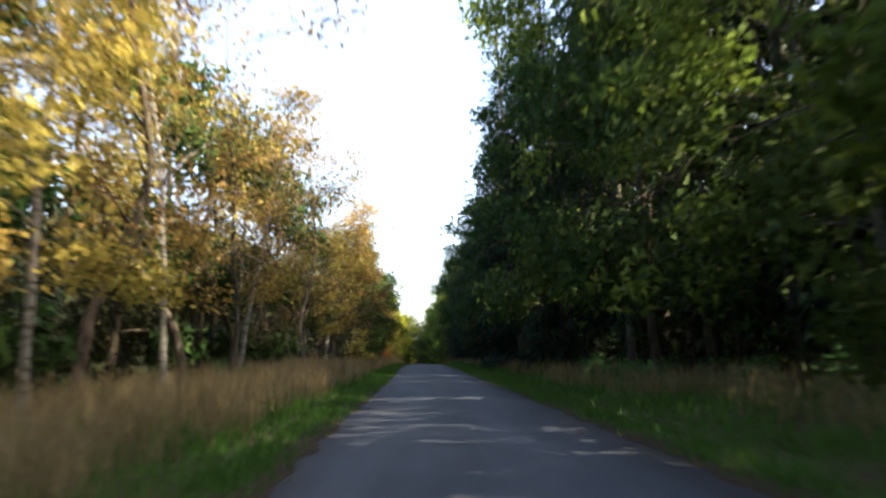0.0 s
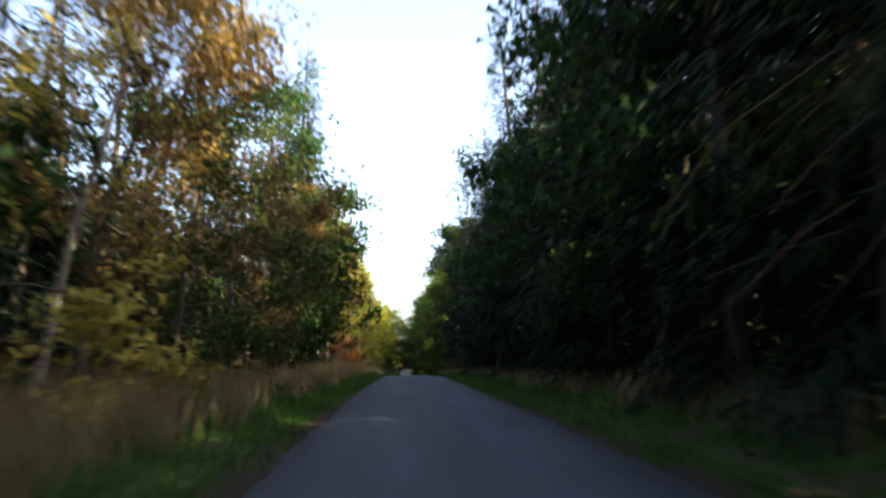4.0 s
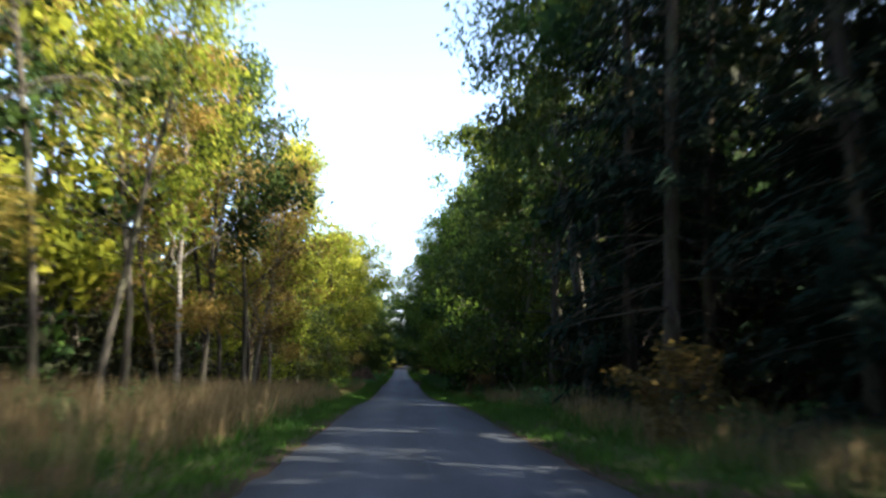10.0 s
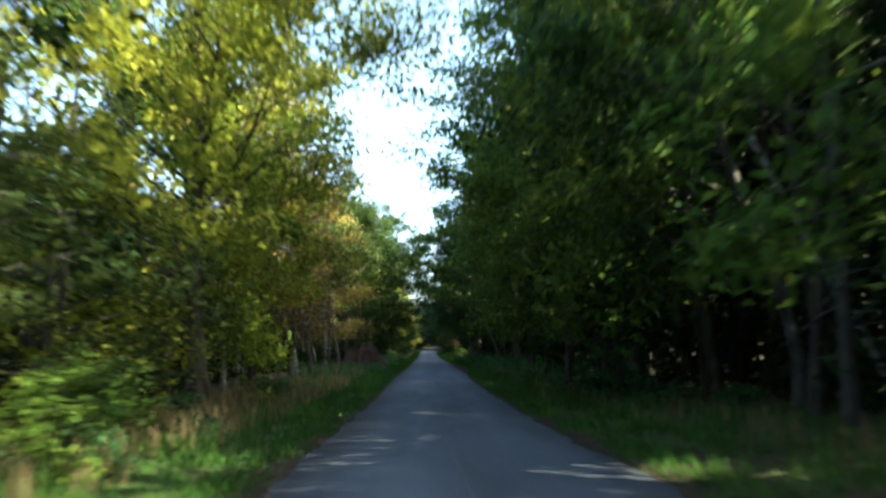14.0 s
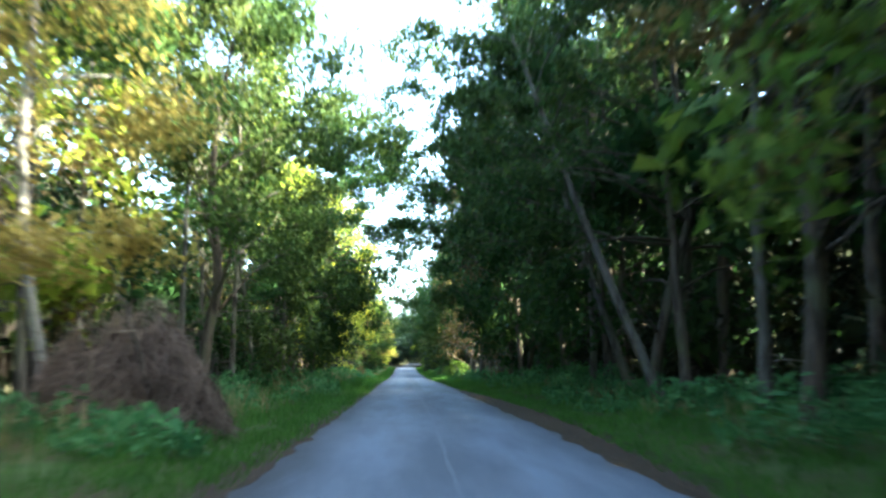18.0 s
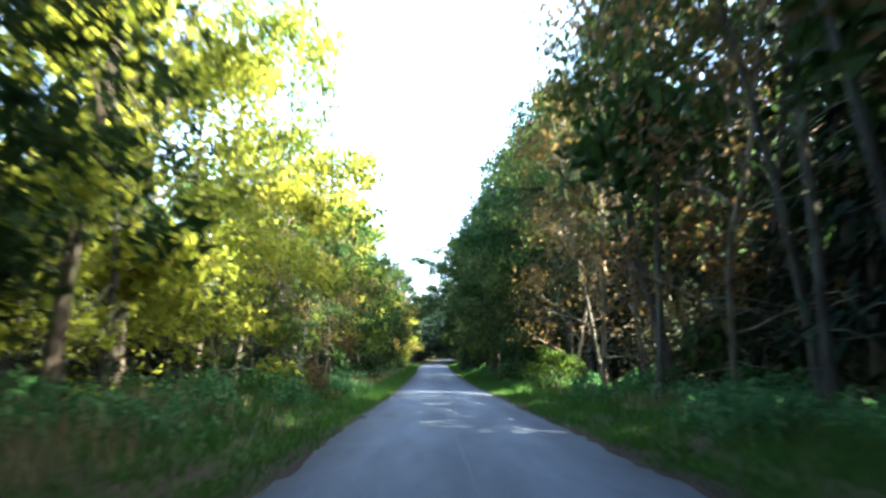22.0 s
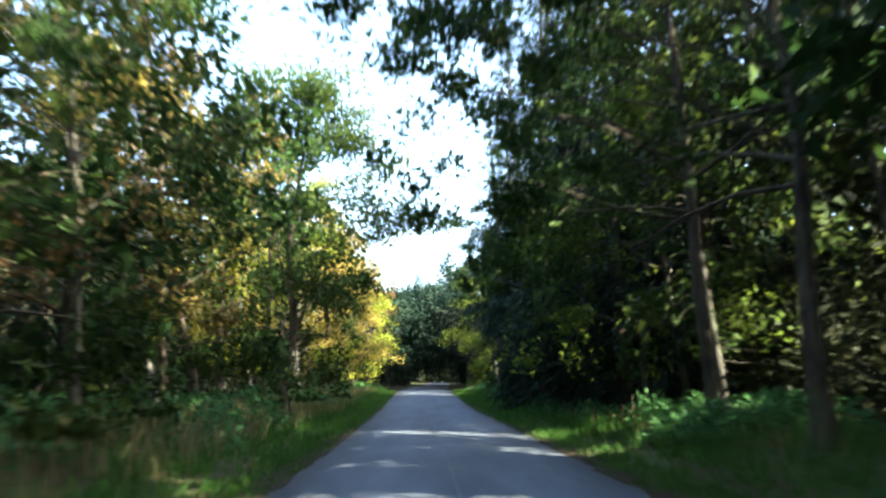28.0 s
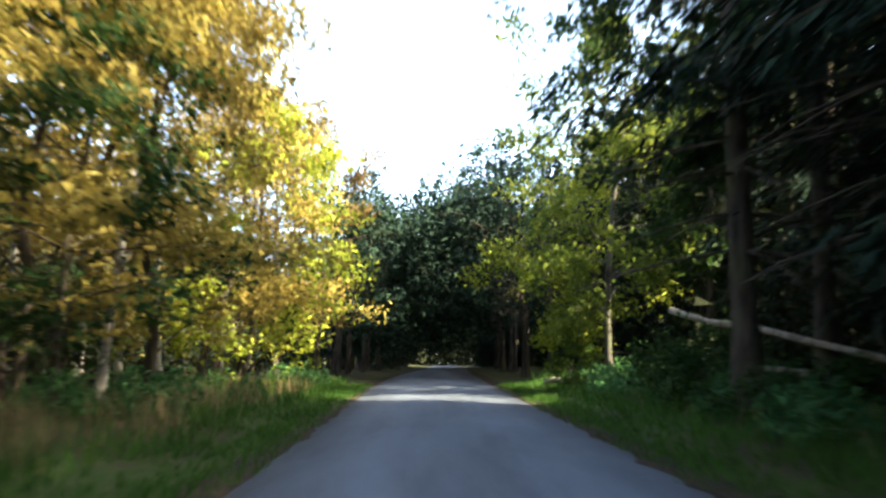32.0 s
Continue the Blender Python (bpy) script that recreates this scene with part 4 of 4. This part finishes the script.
def spikes(soup, rng, x, y, tall, wide, lean):
    n = len(x)
    p = np.stack([x, y, grounded(x, y) - 0.03], 1)
    h = (tall * rng.uniform(0.6, 1.3, n))[:, None]
    up = np.array([0, 0, 1.0]) + rng.normal(size=(n, 3)) * lean * (1, 1, 0)
    a = rng.uniform(0, 6.283, n)
    d = np.stack([np.cos(a), np.sin(a), 0 * a], 1) * wide
    soup.add(np.stack([p - d, p + d, p + up * h], 1).reshape(-1, 3), np.arange(3 * n).reshape(-1, 3))


rng = np.random.default_rng(5)
straw, grass, fern, brush = Soup(), Soup(), Soup(), Soup()
# tall straw grass: side, from, to, start off the edge, width, blades per metre of road, height
for side, y0, y1, near, wide, per, tall in [
    (-1, -5, 60, 1.3, 4.6, 175, 0.95), (-1, 60, 165, 1.2, 4.8, 175, 1.02), (-1, 165, 205, 1.6, 3.6, 110, 0.7), (-1, 205, 232, 1.8, 3.2, 40, 0.7),
    (-1, 232, 300, 1.8, 3.4, 45, 0.7), (-1, 300, 385, 1.4, 3.2, 70, 0.65),
    (1, -5, 30, 2.2, 2.8, 80, 0.8), (1, 30, 110, 1.8, 3.2, 90, 0.8), (1, 110, 165, 1.6, 3.2, 95, 0.75), (1, 165, 385, 1.8, 2.4, 18, 0.55),
]:
    n = int(per * (y1 - y0))
    x, y = edge_points(rng, side, y0, y1, near, wide, n)
    blades(straw, rng, x, y, tall, 0.011, 0.22)
stuff("tall_grass", straw, LEAF["straw"], "tall straw-coloured moor grass along both verges", "grass")
# short green verge
for side, y0, y1, near, wide, per, tall in [
    (-1, -5, 390, 0.02, 0.7, 95, 0.17), (1, -5, 390, 0.02, 0.7, 95, 0.17), (-1, -5, 390, -0.05, 1.8, 160, 0.18), (1, -5, 390, -0.05, 2.1, 170, 0.18), (-1, -5, 390, 1.0, 3.5, 100, 0.42), (1, -5, 390, 1.2, 3.2, 110, 0.42),
]:
    n = int(per * (y1 - y0))
    x, y = edge_points(rng, side, y0, y1, near, wide, n)
    spikes(grass, rng, x, y, tall, 0.016, 0.4)
stuff("verge_grass", grass, LEAF["blade"], "green verge grass beside the asphalt", "grass")


def mound(soup, rng, x, y, r, h, n, leaf):
    """A low mound of fern and bramble leaves."""
    a, q = rng.uniform(0, 6.283, n), np.sqrt(rng.uniform(0, 1, n))
    px, py = x + r * q * np.cos(a), y + r * q * np.sin(a)
    z = grounded(px, py) + h * np.sqrt(1 - q * q * 0.9) * rng.uniform(0.25, 1.1, n)
    soup.leaves(np.stack([px, py, z], 1), unit(rng, n) + (0, 0, -0.2), unit(rng, n) + (0, 0, 1.2), leaf * rng.uniform(0.7, 1.5, n), leaf * rng.uniform(0.35, 0.6, n))


for side, y0, y1, near, wide, per, h in [
    (-1, 60, 165, 4.0, 3.0, 0.35, 0.7), (-1, 165, 222, 2.0, 4.0, 0.8, 0.7), (-1, 222, 300, 1.6, 4.4, 1.5, 0.85), (-1, 300, 390, 1.8, 4.2, 1.1, 0.75), (-1, -5, 60, 4.5, 2.5, 0.3, 0.7),
    (1, -5, 110, 3.2, 3.5, 0.7, 0.8), (1, 110, 205, 2.4, 3.6, 0.8, 0.7), (1, 205, 300, 1.8, 4.0, 1.3, 0.8), (1, 300, 390, 2.0, 3.6, 1.2, 0.7),
]:
    for i in range(int(per * (y1 - y0))):
        y = rng.uniform(y0, y1)
        x = smooth(LEFT if side < 0 else RIGHT, y) + side * (near + rng.uniform(0, wide))
        mound(fern, rng, x, y, rng.uniform(0.45, 0.95), h * rng.uniform(0.6, 1.2), 150, 0.1)
stuff("ferns_and_brambles", fern, LEAF["bracken"], "green bracken and bramble mounds under the trees", "undergrowth")
# scrub inside the wood and a leaf wall behind, both coloured dark for shade
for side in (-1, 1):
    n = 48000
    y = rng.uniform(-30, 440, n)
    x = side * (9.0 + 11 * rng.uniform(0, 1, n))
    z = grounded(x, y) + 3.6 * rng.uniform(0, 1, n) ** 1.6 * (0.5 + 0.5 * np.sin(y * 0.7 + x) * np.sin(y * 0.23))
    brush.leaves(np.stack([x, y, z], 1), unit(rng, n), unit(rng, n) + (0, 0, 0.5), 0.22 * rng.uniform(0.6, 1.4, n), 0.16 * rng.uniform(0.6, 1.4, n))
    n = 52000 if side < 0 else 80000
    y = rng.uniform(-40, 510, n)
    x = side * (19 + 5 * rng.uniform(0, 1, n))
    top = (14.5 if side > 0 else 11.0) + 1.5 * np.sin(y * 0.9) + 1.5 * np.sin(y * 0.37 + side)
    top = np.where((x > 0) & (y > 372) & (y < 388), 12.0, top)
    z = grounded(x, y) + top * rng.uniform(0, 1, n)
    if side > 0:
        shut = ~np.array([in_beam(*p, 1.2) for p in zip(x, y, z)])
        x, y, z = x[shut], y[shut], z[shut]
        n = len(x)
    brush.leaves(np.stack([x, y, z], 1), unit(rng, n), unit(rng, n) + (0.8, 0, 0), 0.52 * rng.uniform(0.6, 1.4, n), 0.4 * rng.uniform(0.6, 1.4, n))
# low leaves added across the rides to keep the sun off the right verge
for a, b, k in RIDES:
    if a < 1:
        n = 1500
        x = rng.uniform(8.6, 11.6, n)
        y = b + SLOPE * (x - a) + rng.uniform(-2.6, 2.6, n) * k
        z = grounded(x, y) + 4.2 * rng.uniform(0, 1, n) * (0.75 + 0.25 * np.sin(y * 2.3))
        brush.leaves(np.stack([x, y, z], 1), unit(rng, n), unit(rng, n) + (0, 0, 0.5), 0.11 * rng.uniform(0.6, 1.4, n), 0.07 * rng.uniform(0.6, 1.4, n))
# leaves added over the darker side to block sky and sun, open along rides
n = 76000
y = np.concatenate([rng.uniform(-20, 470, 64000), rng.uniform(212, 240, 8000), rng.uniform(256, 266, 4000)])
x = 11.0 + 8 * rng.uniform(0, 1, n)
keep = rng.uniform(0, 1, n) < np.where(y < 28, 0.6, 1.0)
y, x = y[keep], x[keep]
# Heights vary by stretch to shade or light the left-hand trees.
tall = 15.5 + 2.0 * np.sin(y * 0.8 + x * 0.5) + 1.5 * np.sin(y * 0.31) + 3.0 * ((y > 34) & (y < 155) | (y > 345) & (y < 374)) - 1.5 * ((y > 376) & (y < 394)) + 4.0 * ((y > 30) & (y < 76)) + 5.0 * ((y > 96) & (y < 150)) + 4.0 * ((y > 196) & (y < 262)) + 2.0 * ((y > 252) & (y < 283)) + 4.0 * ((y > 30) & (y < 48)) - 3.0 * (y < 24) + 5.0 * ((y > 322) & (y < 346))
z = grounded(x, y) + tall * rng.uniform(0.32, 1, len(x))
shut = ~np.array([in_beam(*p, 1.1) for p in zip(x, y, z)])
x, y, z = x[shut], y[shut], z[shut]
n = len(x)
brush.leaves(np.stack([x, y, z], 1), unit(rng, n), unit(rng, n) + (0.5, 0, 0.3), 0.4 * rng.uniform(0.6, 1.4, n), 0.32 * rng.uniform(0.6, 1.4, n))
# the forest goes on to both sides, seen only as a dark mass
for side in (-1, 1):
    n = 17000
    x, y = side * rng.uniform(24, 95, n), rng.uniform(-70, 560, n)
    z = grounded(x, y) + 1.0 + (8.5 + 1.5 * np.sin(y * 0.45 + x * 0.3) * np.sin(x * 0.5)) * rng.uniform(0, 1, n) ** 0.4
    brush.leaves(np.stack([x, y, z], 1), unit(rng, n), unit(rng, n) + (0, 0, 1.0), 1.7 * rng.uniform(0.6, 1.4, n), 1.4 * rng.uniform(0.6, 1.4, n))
# thinner leaf of many trees between the front ranks and the far wood on the sunny side, coloured dark as if shaded
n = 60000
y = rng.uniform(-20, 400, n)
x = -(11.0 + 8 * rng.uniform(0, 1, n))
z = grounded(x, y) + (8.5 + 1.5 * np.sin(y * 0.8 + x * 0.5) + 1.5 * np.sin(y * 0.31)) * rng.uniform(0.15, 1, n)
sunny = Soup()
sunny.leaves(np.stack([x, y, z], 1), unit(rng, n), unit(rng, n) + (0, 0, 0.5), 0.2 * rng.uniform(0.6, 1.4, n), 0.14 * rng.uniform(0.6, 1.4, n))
stuff("sunny_woodland", sunny, LEAF["under"], "brown-green leaf fill deep between the trees, coloured dark for shade", "woodland")
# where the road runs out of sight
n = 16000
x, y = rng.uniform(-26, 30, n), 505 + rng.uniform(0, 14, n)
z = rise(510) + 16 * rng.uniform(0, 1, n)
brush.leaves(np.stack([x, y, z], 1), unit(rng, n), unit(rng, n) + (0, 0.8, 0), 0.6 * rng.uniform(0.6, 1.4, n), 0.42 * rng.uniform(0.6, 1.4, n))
stuff("shaded_woodland", brush, LEAF["shade"], "leaf mass coloured dark to fill and shade the wood behind the roadside trees", "woodland")


# ---- felled and fallen wood, dry thicket ----
m_log, nt, b = material("weathered_log", 0.9, 0.15)
g = grain(nt, 9.0, 5, (1, 1, 0.3))
nt.links.new(ramp(nt, g, [(0.35, (0.1, 0.08, 0.06)), (0.65, (0.3, 0.26, 0.21))]), b.inputs["Base Color"])
bump(nt, b, g, 0.5, 0.02)


def log(a, c, r, label):
    rng = np.random.default_rng(int(abs(a[1]) * 10))
    a, c = np.array(a, float), np.array(c, float)
    pts = np.array([a + (c - a) * k + rng.normal(size=3) * 0.03 * (0 < k < 1) for k in np.linspace(0, 1, 7)])
    s = Soup()
    s.tube(np.concatenate([pts[:1], pts, pts[-1:]]), np.concatenate([[0.01], r * np.linspace(1, 0.75, 7), [0.01]]), 8)
    for k in (2, 4, 5):
        d = unit(rng, 1)[0] + (0, 0, 0.6)
        s.tube(np.array([pts[k], pts[k] + d * 0.25, pts[k] + d * 0.6]), np.array([0.3, 0.2, 0.06]) * r, 5)
    return tagged(new("log", s.mesh("log", m_log)), label, "log")


for (ax, ay, az), (cx, cy, cz), r, label in [
    ((6.5, 379.3, 2.15), (9.0, 369.8, 0.1), 0.085, "pale felled trunk lying slantwise on brash beside the road"),
    ((6.7, 379.0, 0.9), (9.6, 372.6, 0.1), 0.09, "pale felled trunk lying slantwise on brash beside the road"),
    ((4.3, 386.0, 0.2), (6.2, 384.4, 0.16), 0.11, "cut log lying at the verge among brown bracken"),
    ((-6.1, 355.2, 0.12), (-4.4, 357.8, 0.25), 0.05, "fallen branch lying in the verge grass"),
]:
    log((ax, ay, ground_z(ax, ay) + az), (cx, cy, ground_z(cx, cy) + cz), r, label)

rng = np.random.default_rng(9)
heap = Soup()
# two lobes, the larger one sagging toward the road
for cx, cy, r, h, n in [(-5.3, 227.4, 1.0, 1.55, 2600), (-4.25, 227.0, 1.05, 1.95, 3400), (-3.55, 226.7, 0.75, 0.95, 1500)]:
    a, q = rng.uniform(0, 6.283, n), np.sqrt(rng.uniform(0, 1, n))
    x, y = cx + r * q * np.cos(a), cy + 1.25 * r * q * np.sin(a)
    z = grounded(x, y) + (h + 0.25 * np.cos(a * 3 + cx)) * np.sqrt(1 - 0.95 * q * q) * rng.uniform(0.4, 1.0, n)
    heap.leaves(np.stack([x, y, z], 1), unit(rng, n) * 0.8 + np.stack([np.cos(a), np.sin(a), -0.9 + 0 * a], 1), unit(rng, n), 0.24 * rng.uniform(0.6, 1.5, n), np.full(n, 0.012))
thicket = tagged(new("dry_thicket", heap.mesh("dry_thicket", LEAF["dry"], False)), "double mound of dry brown bramble stems round a dead branch", "thicket")
foot = ground_z(-4.2, 226.0)
for name, line, radius, bark in [
    ("dead_branch", [(-4.0, 226.2, 0.6), (-4.12, 226.0, 1.3), (-4.28, 225.9, 1.75), (-4.32, 225.85, 2.05), (-4.5, 225.85, 2.2)], 0.045, "brown"),
    ("dead_branch", [(-4.85, 226.0, 0.7), (-4.78, 225.9, 1.25), (-4.5, 225.85, 1.6), (-4.15, 225.85, 1.62)], 0.022, "twig"),
    ("dead_branch", [(-4.2, 226.2, 1.5), (-4.1, 226.05, 2.05), (-3.95, 226.0, 2.15), (-3.85, 226.0, 2.02)], 0.015, "twig"),
]:
    s = Soup()
    s.tube(np.array(line) + (0, 0, foot), radius * np.linspace(1, 0.35, len(line)), 6)
    new(name, s.mesh(name, BARK[bark])).parent = thicket
